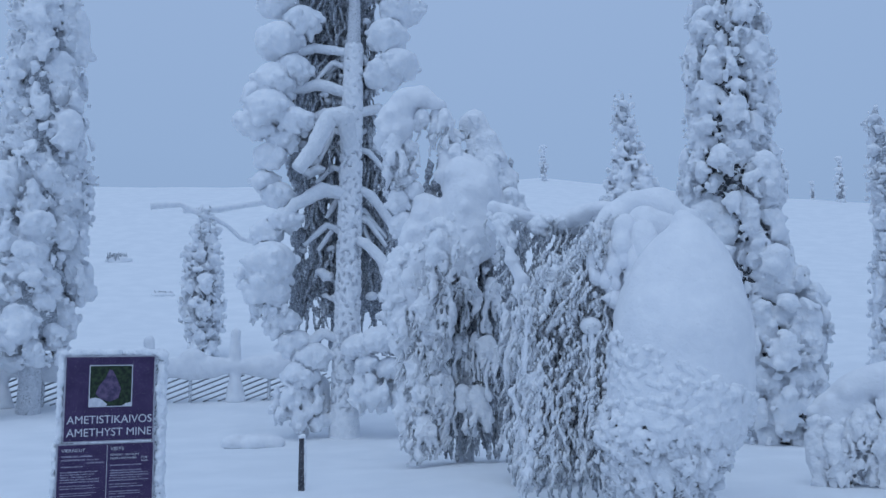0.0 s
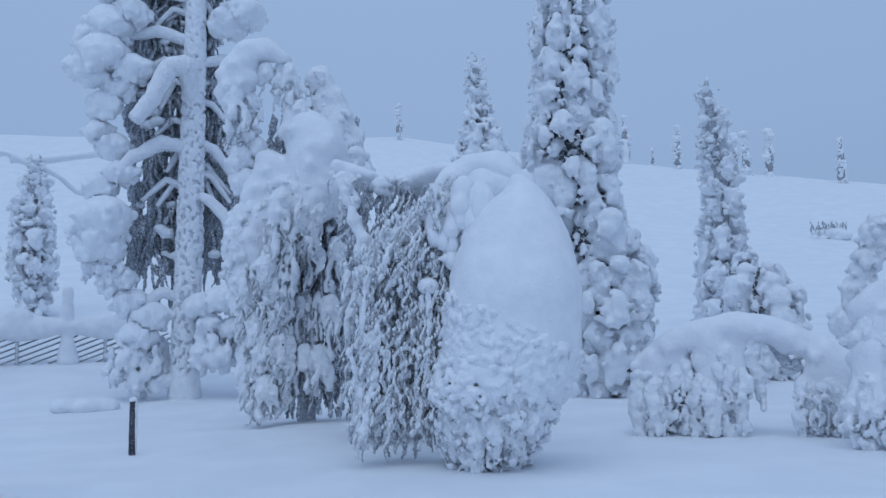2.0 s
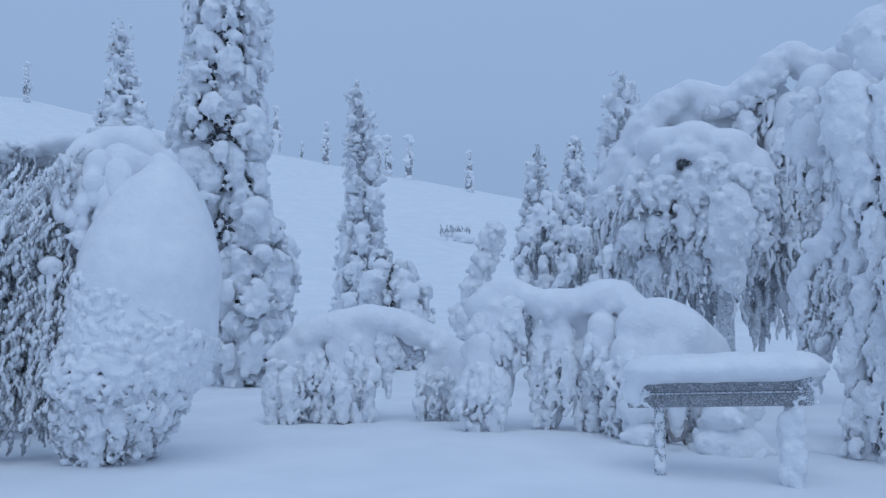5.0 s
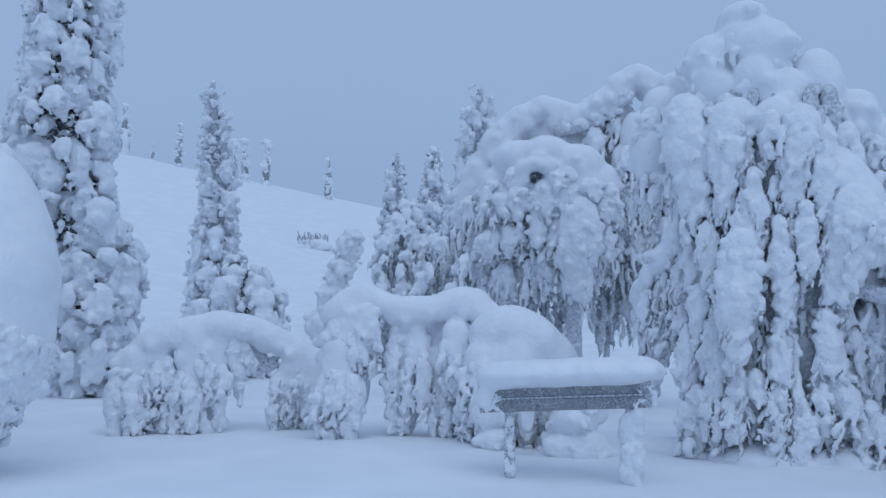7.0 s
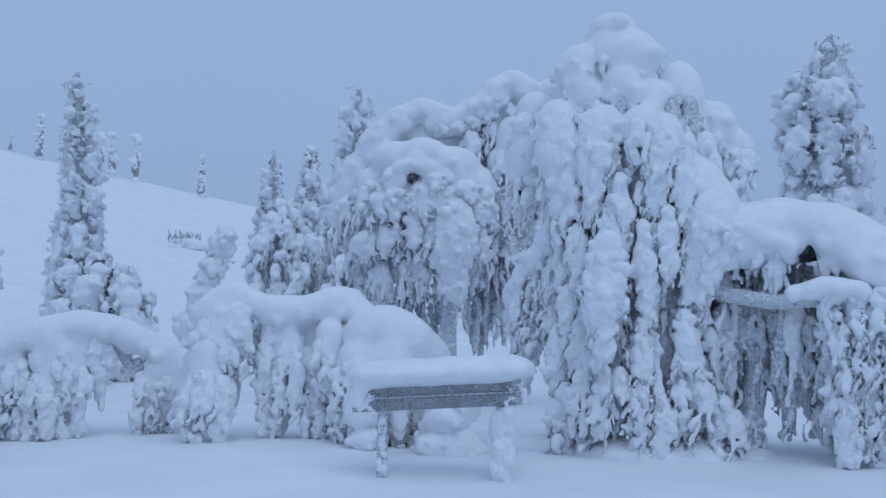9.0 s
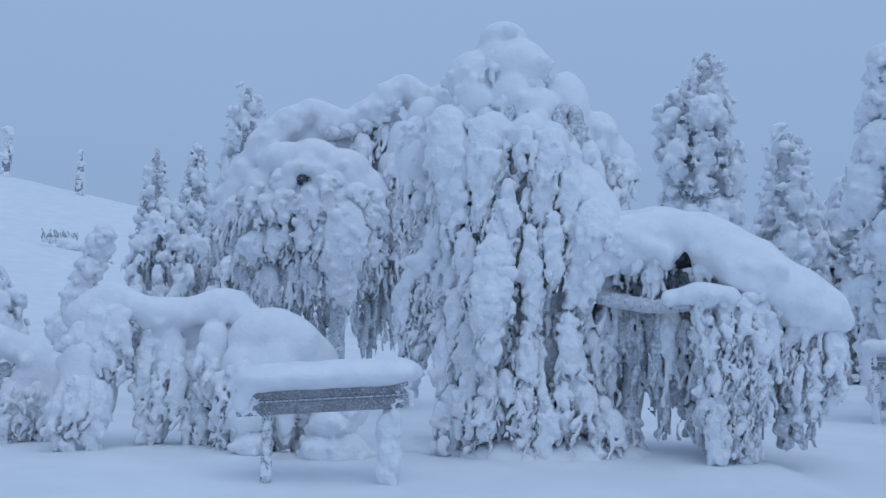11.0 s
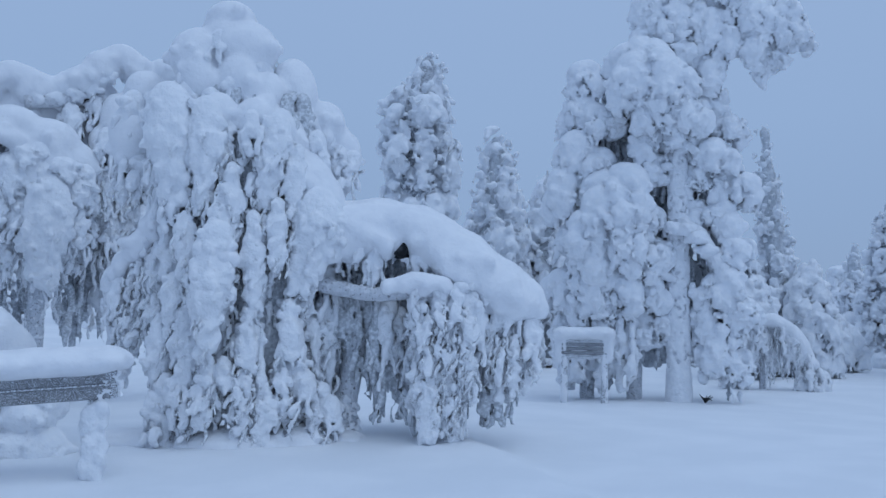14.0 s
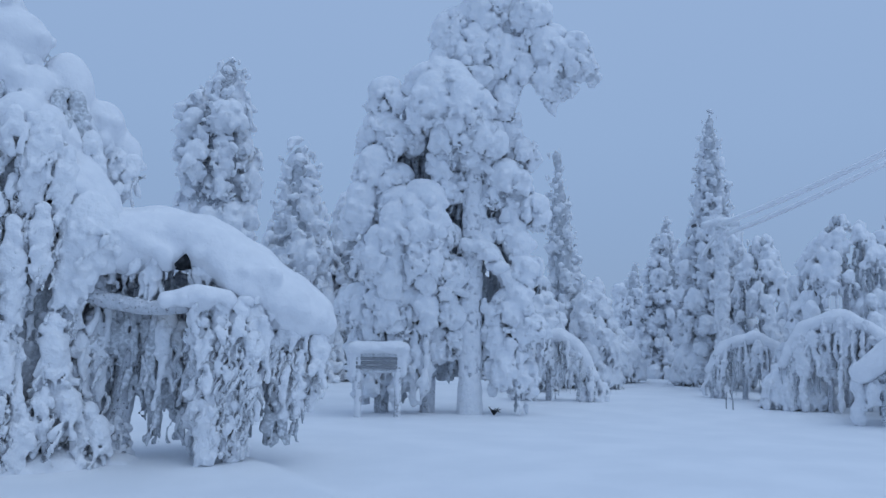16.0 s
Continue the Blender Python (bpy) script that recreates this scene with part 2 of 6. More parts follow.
def tube(name, path, mat, sides=12, wobble=0.0, seed=0):
    """A tapered limb along (x, y, z, radius) stations, closed at both ends."""
    rng = np.random.default_rng(seed)
    p = np.array(path, float)
    t = np.linspace(0, len(p) - 1, max(2, (len(p) - 1) * 6 + 1))
    i = np.minimum(t.astype(int), len(p) - 2)
    f = (t - i)[:, None]
    f = f * f * (3 - 2 * f) * 0.5 + f * 0.5
    s = p[i] * (1 - f) + p[i + 1] * f
    verts, faces = [], []
    for k, (x, y, z, r) in enumerate(s.tolist()):
        way = Vector(s[min(k + 1, len(s) - 1)][:3] - s[max(k - 1, 0)][:3]).normalized()
        side = way.cross(Vector((0, 1, 0.01))).normalized()
        up = side.cross(way)
        for j in range(sides):
            a = 2 * math.pi * j / sides
            rr = float(r) * (1 + wobble * rng.uniform(-1, 1))
            verts.append(Vector((x, y, z)) + rr * (math.cos(a) * side + math.sin(a) * up))
    for k in range(len(s) - 1):
        for j in range(sides):
            a, b = k * sides + j, k * sides + (j + 1) % sides
            faces.append((a, a + sides, b + sides, b))
    verts.append(Vector(s[0][:3]))
    verts.append(Vector(s[-1][:3]))
    n = len(verts)
    for j in range(0, sides, 2):
        faces.append((n - 2, j, j + 1, (j + 2) % sides))
        o = (len(s) - 1) * sides
        faces.append((n - 1, o + (j + 2) % sides, o + j + 1, o + j))
    return mesh_of(name, [tuple(v) for v in verts], faces, mat)


def part(name, me, parent, label="", kind=""):
    """Links a mesh as one part under a thing or a part."""
    ob = new(name, me)
    ob.parent = parent
    if name in ("inner_brush", "spray", "frost_fringe", "rime", "rime_sleeve", "inner_snow"):
        kind = "stuff"
    return tagged(ob, label, kind=kind)


def rime_sleeve(path, seed, count, size=(.035, .065), voxel=.03):
    """Lumps of rime grown over a limb of (x, y, z, radius) stations, with bare bark in the gaps."""
    rng = np.random.default_rng(seed)
    p = np.array(path, float)
    out = []
    for _ in range(count):
        t = rng.uniform(0, len(p) - 1.001)
        i = int(t)
        x, y, z, r = p[i] + (p[i + 1] - p[i]) * (t - i)
        a = rng.uniform(0, 6.28)
        q = rng.uniform(*size)
        out.append((x + (r + .2 * q) * math.cos(a), y + (r + .2 * q) * math.sin(a), z, q, q, q * rng.uniform(.8, 1.5)))
    return skin("rime_sleeve", out, M_RIME, voxel, .012, .004, 2.2, seed)


def beads(name, balls, mat, seed=0, coarse=False):
    """Small lumps left as they are, each with its own edge: crisp grains of rime."""
    rng = np.random.default_rng(seed)
    b = ball_rows(balls)[:, :6]
    if coarse:
        unit = 1.12 * np.array([(1, 0, 0), (0, 1, 0), (-1, 0, 0), (0, -1, 0), (0, 0, 1), (0, 0, -1)], np.float32)
        tris = np.array([(k, (k + 1) % 4, 4) for k in range(4)] + [((k + 1) % 4, k, 5) for k in range(4)], np.int32)
    else:
        bm = bmesh.new()
        bmesh.ops.create_icosphere(bm, subdivisions=1, radius=1.06)
        unit = np.array([v.co[:] for v in bm.verts], np.float32)
        tris = np.array([[v.index for v in f.verts] for f in bm.faces], np.int32)
        bm.free()
    turns = []
    for _ in range(24):
        q, _r = np.linalg.qr(rng.normal(size=(3, 3)))
        turns.append(unit @ (q * np.sign(np.linalg.det(q))).astype(np.float32))
    v = np.stack(turns)[rng.integers(0, 24, len(b))] * rng.uniform(.82, 1.16, (len(b), len(unit), 1)).astype(np.float32)
    v = b[:, None, :3] + v * b[:, None, 3:] * np.array((1, 1, 1.5), np.float32)
    f = tris[None] + (np.arange(len(b)) * len(unit))[:, None, None]
    return mesh_of(name, v.reshape(-1, 3), f.reshape(-1, 3), mat)


def fringe_of(balls, rng, count, length=(.12, .38), r=(.013, .022), front=.3):
    """Thin beaded fingers that hang from the lower lumps of a crown."""
    low = [q for q in balls if q[3] < .075 and q[1] < front and q[2] > .25]
    out = []
    for _ in range(count):
        x, y, z, rx, ry, rz = low[rng.integers(0, len(low))][:6]
        strand(out, rng, x + rng.uniform(-1, 1) * rx, y - rng.uniform(.2, 1) * ry, z, min(z - .06, rng.uniform(*length)), rng.uniform(*r))
    return out


def polar(az, r):
    """A place by its bearing in degrees, clockwise from y, and its distance."""
    return r * math.sin(radians(az)), r * math.cos(radians(az))


# ---------------------------------------------------------------- ground
RIDGE_AZ = (-180, -80, -40, -22, -13, 7, 22, 30, 39, 46, 55, 70, 180)
RIDGE_EL = (0.6, 3.0, 10.5, 11.7, 12.1, 12.6, 10.3, 9.05, 7.5, 5.8, 3.0, 0.6, 0.6)


def hill(x, y):
    """Height of the snow: level round the eye, rising to the fell's ridge beyond."""
    x, y = np.asarray(x, float), np.asarray(y, float)
    r, az = np.hypot(x, y), np.degrees(np.arctan2(x, y))
    peak = 1.55 + 115 * np.tan(np.radians(np.interp(az, RIDGE_AZ, RIDGE_EL)))
    s = np.clip((r - 18) / 97, 0, None)
    rise = np.where(s < 1, s ** 1.45 * (1 - 0.12 * np.clip((s - 0.6) / 0.4, 0, 1) ** 2) / 0.88, 1.0)
    rise = np.minimum(rise, 1.0)
    fall = np.clip((r - 115) / 300, 0, 1)
    z = peak * rise * (1 - 0.75 * fall * fall * (3 - 2 * fall))
    # a filled-in sledge track across the clearing
    ex, ey = x - 8.7, y - 0.75
    along_it, across = ex * 0.83 + ey * 0.56, ey * 0.83 - ex * 0.56
    across = across + 0.12 * np.sin(along_it * 1.3)
    z = z + 0.075 * np.tanh(across * 6) * np.exp(-(across / 1.2) ** 2) * np.exp(-(along_it / 3.2) ** 4)
    # low swells where drifts lie against the birches
    for bx, by, bw, bh in ((9.4, 4.4, 1.6, .06), (10.3, 2.6, 1.4, .05), (2.0, 9.0, 1.5, .08), (0.5, 13.6, 1.5, .1), (-2.6, 13.0, 1.2, .03)):
        z = z + bh * np.exp(-((x - bx) ** 2 + (y - by) ** 2) / (bw * bw))
    return z + 0.05 * np.sin(x * 0.55 + 1.3 * np.sin(y * 0.3)) * np.sin(y * 0.48 + 0.7) * np.clip((r - 3) / 6, 0, 1)


def build_ground():
    rs = np.concatenate([np.linspace(0.5, 14, 112), np.linspace(14.2, 30, 56), np.geomspace(30.8, 420, 56), [900, 2500]])
    na = 420
    a = np.arange(na) * 2 * math.pi / na
    x, y = np.outer(rs, np.sin(a)), np.outer(rs, np.cos(a))
    z = hill(x, y)
    v = np.stack([x.ravel(), y.ravel(), z.ravel()], 1)
    v = np.vstack([v, [[0, 0, hill(0, 0)]]])
    i, j = np.meshgrid(np.arange(len(rs) - 1), np.arange(na), indexing="ij")
    k = (j + 1) % na
    q = np.stack([i * na + j, (i + 1) * na + j, (i + 1) * na + k, i * na + k], -1).reshape(-1, 4)
    c = len(v) - 1
    q = np.vstack([q, [(c, 2 * m, 2 * m + 1, (2 * m + 2) % na) for m in range(na // 2)]])
    ob = new("ground", mesh_of("ground", v, q[:, ::-1], M_GROUND))
    tagged(ob, "smooth wind-settled snow rising to a bare fell", "snow", kind="structure")


build_ground()


def stand(name, az, r, sink=0.05):
    """The empty at the foot of a thing: x runs across the line of sight from the eye, y away from it, z up."""
    x, y = polar(az, r)
    e = new(name)
    e.matrix_world = pose(x, y, float(hill(x, y)) - sink, 0, 0, -az)
    return e


# ---------------------------------------------------------------- snow forms


def crumble(balls, seed, count=5, least=0.05, size=(0.03, 0.065), high=0.6):
    """The same balls with small knobs of rime sprinkled over their sides and undersides."""
    rng = np.random.default_rng(seed)
    out = list(balls)
    for ball in balls:
        x, y, z, rx, ry, rz = ball[:6]
        if rx < least:
            continue
        for _ in range(int(count * min(6, (rx / .1) ** 1.6)) + 1):
            a, e = rng.uniform(0, 6.28), math.asin(rng.uniform(-.95, high))
            q = min(rng.uniform(*size), rx * .6)
            k = 1 + .35 * q / rx
            out.append((x + k * rx * math.cos(a) * math.cos(e), y + k * ry * math.sin(a) * math.cos(e), z + k * rz * math.sin(e), q, q, q * rng.uniform(.8, 1.3)) + tuple(ball[6:]))
    return out


def strand(out, rng, u, v, z, length, r, lean=(0, 0)):
    """A hanging finger of rime: a knobbly chain of balls, with a bulb or two, that narrows downwards."""
    n = max(2, int(length / (r * 1.3)))
    a, w = rng.uniform(0, 6.28), rng.uniform(0.02, 0.05)
    bulb = rng.uniform(0.25, 0.95)
    for k in range(n):
        t = k / n
        rr = r * (1 - 0.35 * t + 0.55 * math.exp(-((t - bulb) * 5) ** 2)) * rng.uniform(0.66, 1.28)
        out.append((u + lean[0] * t + w * math.sin(a + 5 * t) + rng.uniform(-.34, .34) * r, v + lean[1] * t + w * math.cos(a + 4 * t) + rng.uniform(-.26, .26) * r, z - length * t, rr, rr, rr * 1.3))


def tassel(out, rng, u, v, z, w, length):
    """A snow-capped bough end: a rounded hood that breaks up into knobbly fingers below."""
    h = w * rng.uniform(1.0, 1.6)
    start = len(out)
    out.append((u, v, z, w, w * .85, h))
    out.append((u + rng.uniform(-.3, .3) * w, v - .2 * w, z - h * .55, w * .8, w * .7, h * .7))
    n = max(3, int(2 * math.pi * w * .8 / .105))
    a0 = rng.uniform(0, 6.28)
    for k in range(n):
        a, q = a0 + 6.283 * k / n + rng.uniform(-.15, .15), w * rng.uniform(.7, 1.0)
        x, y = q * math.cos(a), q * math.sin(a) * .85
        top = z - h * rng.uniform(.2, .9)
        ln = min(length * rng.uniform(.35, 1.0), top - .02)
        if ln > .08:
            strand(out, rng, u + x, v + y, top, ln, rng.uniform(.027, .05), (x * .5 + rng.uniform(-.04, .04), y * .5))
    bundle(out, start)


def tongue(out, rng, u, v, z, w, length, hood=.3, fringe=4):
    """A long drooping bough end: a smooth hood, then a column of crowded knobs, with a few fingers below it."""
    start = len(out)
    n = max(3, int(length / (w * .5)))
    a, side = rng.uniform(0, 6.28), rng.uniform(-.25, .25) * w
    for k in range(n):
        t = k / (n - 1)
        q = w * (.72 + .33 * math.sin(math.pi * min(1, t * 1.25 + .1))) * (1 - .5 * max(0, t - .6) / .4) * rng.uniform(.88, 1.1)
        x, y, h = u + side * t * 2 + .14 * w * math.sin(a + 4 * t), v - .1 * w * t, z - length * t
        out.append((x, y, h, q, q * .8, q * 1.05))
        if t > hood:
            for _ in range(7):
                b, p = rng.uniform(3.0, 6.4), rng.uniform(.024, .052) * (.7 + 1.6 * w)
                out.append((x + (q + .35 * p) * math.cos(b), y + (q * .8 + .35 * p) * math.sin(b), h + rng.uniform(-.4, .4) * w, p, p, p * rng.uniform(1.1, 2.1)))
            for _ in range(2):
                b = rng.uniform(3.0, 6.4)
                strand(out, rng, x + q * 1.02 * math.cos(b), y + q * .9 * math.sin(b), h, min(h - .03, rng.uniform(.12, .3)), rng.uniform(.022, .036), (.05 * math.cos(b), 0))
    for _ in range(fringe):
        x, top = u + side * 2 + rng.uniform(-.6, .6) * w, z - length * rng.uniform(.75, 1.0)
        ln = min(rng.uniform(.12, .34), top - .03)
        if ln > .06:
            strand(out, rng, x, v - rng.uniform(.0, .7) * w, top, ln, rng.uniform(.026, .04))
    bundle(out, start)


def tongues(out, rng, line, count, w=(.1, .2), length=(.5, 1.0), depth=.1, spread=.15, hood=.3):
    """Tongues strung along a broken line of (u, v, z)."""
    p = np.array(line, float)
    for j in range(count):
        t = (len(p) - 1.001) * (j + rng.uniform(.1, .9)) / count
        k = int(t)
        q = p[k] + (p[k + 1] - p[k]) * (t - k)
        z = q[2] + rng.uniform(-spread, spread)
        tongue(out, rng, q[0], q[1] + rng.uniform(-depth, depth), z, rng.uniform(*w), min(z - .08, rng.uniform(*length)), hood)


def mass(out, core, rng, profile, count, w=(.12, .24), length=(.4, 1.0), squash=.8, front=.65, inner=70):
    """A weeping crown: tassels all over a body of (z, radius, shift), more of them on the side towards the clearing, round grey inner twigs."""
    zs, rs, us = (np.array(c, float) for c in zip(*profile))
    area = np.cumsum(np.maximum(rs, .1))
    for _ in range(count):
        z = np.interp(rng.uniform(0, 1), np.linspace(0, 1, 40), np.linspace(zs[0] + .25, zs[-1], 40))
        R, off = np.interp(z, zs, rs), np.interp(z, zs, us)
        a = rng.uniform(math.pi, 2 * math.pi) if rng.random() < front else rng.uniform(0, math.pi)
        d = R * rng.uniform(.7, 1.05)
        tassel(out, rng, off + d * math.cos(a), d * math.sin(a) * squash, z, rng.uniform(*w) * (.7 + .3 * min(1, R)), rng.uniform(*length))
    for _ in range(inner):
        z = rng.uniform(zs[0] + .3, zs[-1])
        R, off = np.interp(z, zs, rs) * .72, np.interp(z, zs, us)
        a = rng.uniform(0, 6.28)
        strand(core, rng, off + R * math.cos(a), R * math.sin(a) * squash, z, min(rng.uniform(.5, 1.2), z), rng.uniform(.04, .08))


def clump(out, rng, u, v, z, r, bits=12, flat=0.8):
    """A cauliflower of snow: a smooth cap over a knobbly underside."""
    start = len(out)
    out.append((u, v, z, r, r, r * flat))
    for _ in range(bits):
        a, e = rng.uniform(0, 6.28), rng.uniform(-1.1, 0.25)
        q = r * rng.uniform(0.22, 0.42)
        d = r * rng.uniform(0.75, 0.95)
        out.append((u + d * math.cos(a) * math.cos(e), v + d * math.sin(a) * math.cos(e), z + d * flat * math.sin(e), q, q, q * rng.uniform(0.8, 1.3)))
    bundle(out, start)


def along(points, step):
    """Even stations along a broken line of (u, v, z, r)."""
    p = np.array(points, float)
    out = []
    for a, b in zip(p[:-1], p[1:]):
        n = max(1, int(np.linalg.norm(b[:3] - a[:3]) / step))
        out += [a + (b - a) * k / n for k in range(n)]
    out.append(p[-1])
    return out


def drift(out, rng, points, flat=0.8, jitter=0.14, lumps=0.6):
    """A bolster of snow along a bent limb."""
    for u, v, z, r in along(points, 0.12):
        q = r * rng.uniform(1 - jitter, 1 + jitter)
        out.append((u + rng.uniform(-.03, .03), v + rng.uniform(-.04, .04), z, q, q, q * flat))
        if rng.random() < lumps:
            a, e, w = rng.uniform(0, 6.28), rng.uniform(-.9, .5), r * rng.uniform(.35, .6)
            out.append((u + r * .75 * math.cos(a) * math.cos(e), v + r * .75 * math.sin(a) * math.cos(e), z + r * .7 * flat * math.sin(e), w, w, w * rng.uniform(.8, 1.3)))


def curtain(out, rng, line, drop, count, r=(0.05, 0.09), depth=0.35, fill=1.0, spread=0.1):
    """Strands that hang from a line of (u, v, z) down by drop = (least, most)."""
    p = np.array(line, float)
    seg = np.linalg.norm(p[1:] - p[:-1], axis=1)
    cum = np.concatenate([[0], np.cumsum(seg)])
    for _ in range(count):
        s = rng.uniform(0, cum[-1])
        k = min(np.searchsorted(cum, s, side="right") - 1, len(seg) - 1)
        q = p[k] + (p[k + 1] - p[k]) * (s - cum[k]) / seg[k]
        ln = rng.uniform(*drop)
        ln = min(ln, q[2] - 0.02)
        if ln < 0.1:
            continue
        strand(out, rng, q[0] + rng.uniform(-spread, spread), q[1] + rng.uniform(-depth, depth), q[2] + rng.uniform(-.1, .05), ln, rng.uniform(*r), (rng.uniform(-.12, .12), rng.uniform(-.15, .05)))


def tree(name, az, r, label, category="tree", group="", sink=0.05):
    e = stand(name, az, r, sink)
    return tagged(e, label, category, group)


def bough(out, rng, x, y, z, ux, uy, r, lobes=14):
    """A snow-loaded bough end: a smooth pillow that droops outwards, scalloped along its lower lip. (ux, uy): the way it points."""
    start = len(out)
    h, w, droop = r * rng.uniform(.8, 1.45), r * rng.uniform(.75, 1.15), rng.uniform(.5, .95)
    out.append((x - ux * r * .5, y - uy * r * .5, z + h * .2, w * .85, w * .85, h * .7))
    out.append((x, y, z, w, w, h * .85))
    out.append((x + ux * r * .3, y + uy * r * .3, z - h * droop, w * .75, w * .75, h * .75))
    for k in range(lobes):
        a, e = rng.uniform(-1.9, 1.9), rng.uniform(-1.25, .0)
        c, s = math.cos(a), math.sin(a)
        dx, dy = ux * c - uy * s, ux * s + uy * c
        q = r * rng.uniform(.17, .4)
        d = w * rng.uniform(.75, 1.02)
        out.append((x + d * dx * math.cos(e), y + d * dy * math.cos(e), z - h * droop * .5 + h * 1.2 * math.sin(e), q, q, q * rng.uniform(.8, 1.3)))
    bundle(out, start)


def spruce_meshes(seed, profile, voxel, size=0.2, gaps=0.12, inner=M_DARK, core_share=0.66):
    """Crown and inner boughs of a narrow snow-packed spruce; profile: (z, radius, shift across)."""
    rng = np.random.default_rng(seed)
    zs, rs, us = (np.array(c, float) for c in zip(*profile))
    snow, core = [], []
    z = zs[0]
    while z < zs[-1]:
        R, off = np.interp(z, zs, rs), np.interp(z, zs, us)
        R *= rng.uniform(0.86, 1.1)
        s = max(voxel * 2.2, size * min(1.0, 0.4 + R * 0.8))
        n = max(3, int(2 * math.pi * R / (s * 1.2)))
        a0 = rng.uniform(0, 6.28)
        for k in range(n):
            if rng.random() < gaps:
                continue
            a = a0 + 6.283 * k / n + rng.uniform(-.3, .3)
            q = s * (rng.uniform(0.45, 1.1) if rng.random() < .75 else rng.uniform(1.1, 1.6))
            d = max(0.0, R - q * 0.6) * rng.uniform(0.85, 1.08)
            bough(snow, rng, off + d * math.cos(a), d * math.sin(a), z + rng.uniform(-.6, .6) * s, math.cos(a), math.sin(a), q)
        for k in range(n // 2):
            a, q = rng.uniform(0, 6.28), s * rng.uniform(.28, .5)
            d = max(0.0, R - q * .4) * rng.uniform(.92, 1.05)
            bough(snow, rng, off + d * math.cos(a), d * math.sin(a), z + rng.uniform(-.8, .8) * s, math.cos(a), math.sin(a), q, 6)
        if z > zs[0] + .3:
            core.append((off, 0, z - .1, max(0.02, R * core_share), max(0.02, R * core_share), max(.1, s)))
        z += s * .95
    for k in range(4):
        bough(snow, rng, us[-1], 0, zs[-1] - .12 * k, math.cos(2.5 * k), math.sin(2.5 * k), max(0.06, voxel * 1.6, rs[-1] * (.7 + .12 * k)), 6)
    return (two_sided("crown", crumble(snow, seed, 1.2, voxel * 2.2, (voxel * 1.1, voxel * 2.0), .15), M_CRUST, voxel, 0.006, 0.005, 2.2, seed, gap=min(voxel * .9, size * .16)), skin("needles", core, inner, max(voxel * 1.6, 0.08), 0.1, 0.05, 2.0, seed + 1))


def spruce(az, r, seed, profile, voxel, label, trunk=0.14, group="", **kw):
    e = tree("spruce_tree", az, r, label, group=group)
    crown, boughs = spruce_meshes(seed, profile, voxel, **kw)
    part("crown", crown, e)
    part("needle_core", boughs, e, "dark needles in the gaps of the snow")
    top = profile[-1]
    part("trunk", tube("trunk", [(0, 0, -0.2, trunk), (profile[1][2] * 0.5, 0, profile[0][0] + 0.8, trunk * 0.85), (top[2], 0, top[0], 0.03)], M_BARK, 10, 0.08, seed), e)
    return e

# ---------------------------------------------------------------- tall pine with a bare trunk


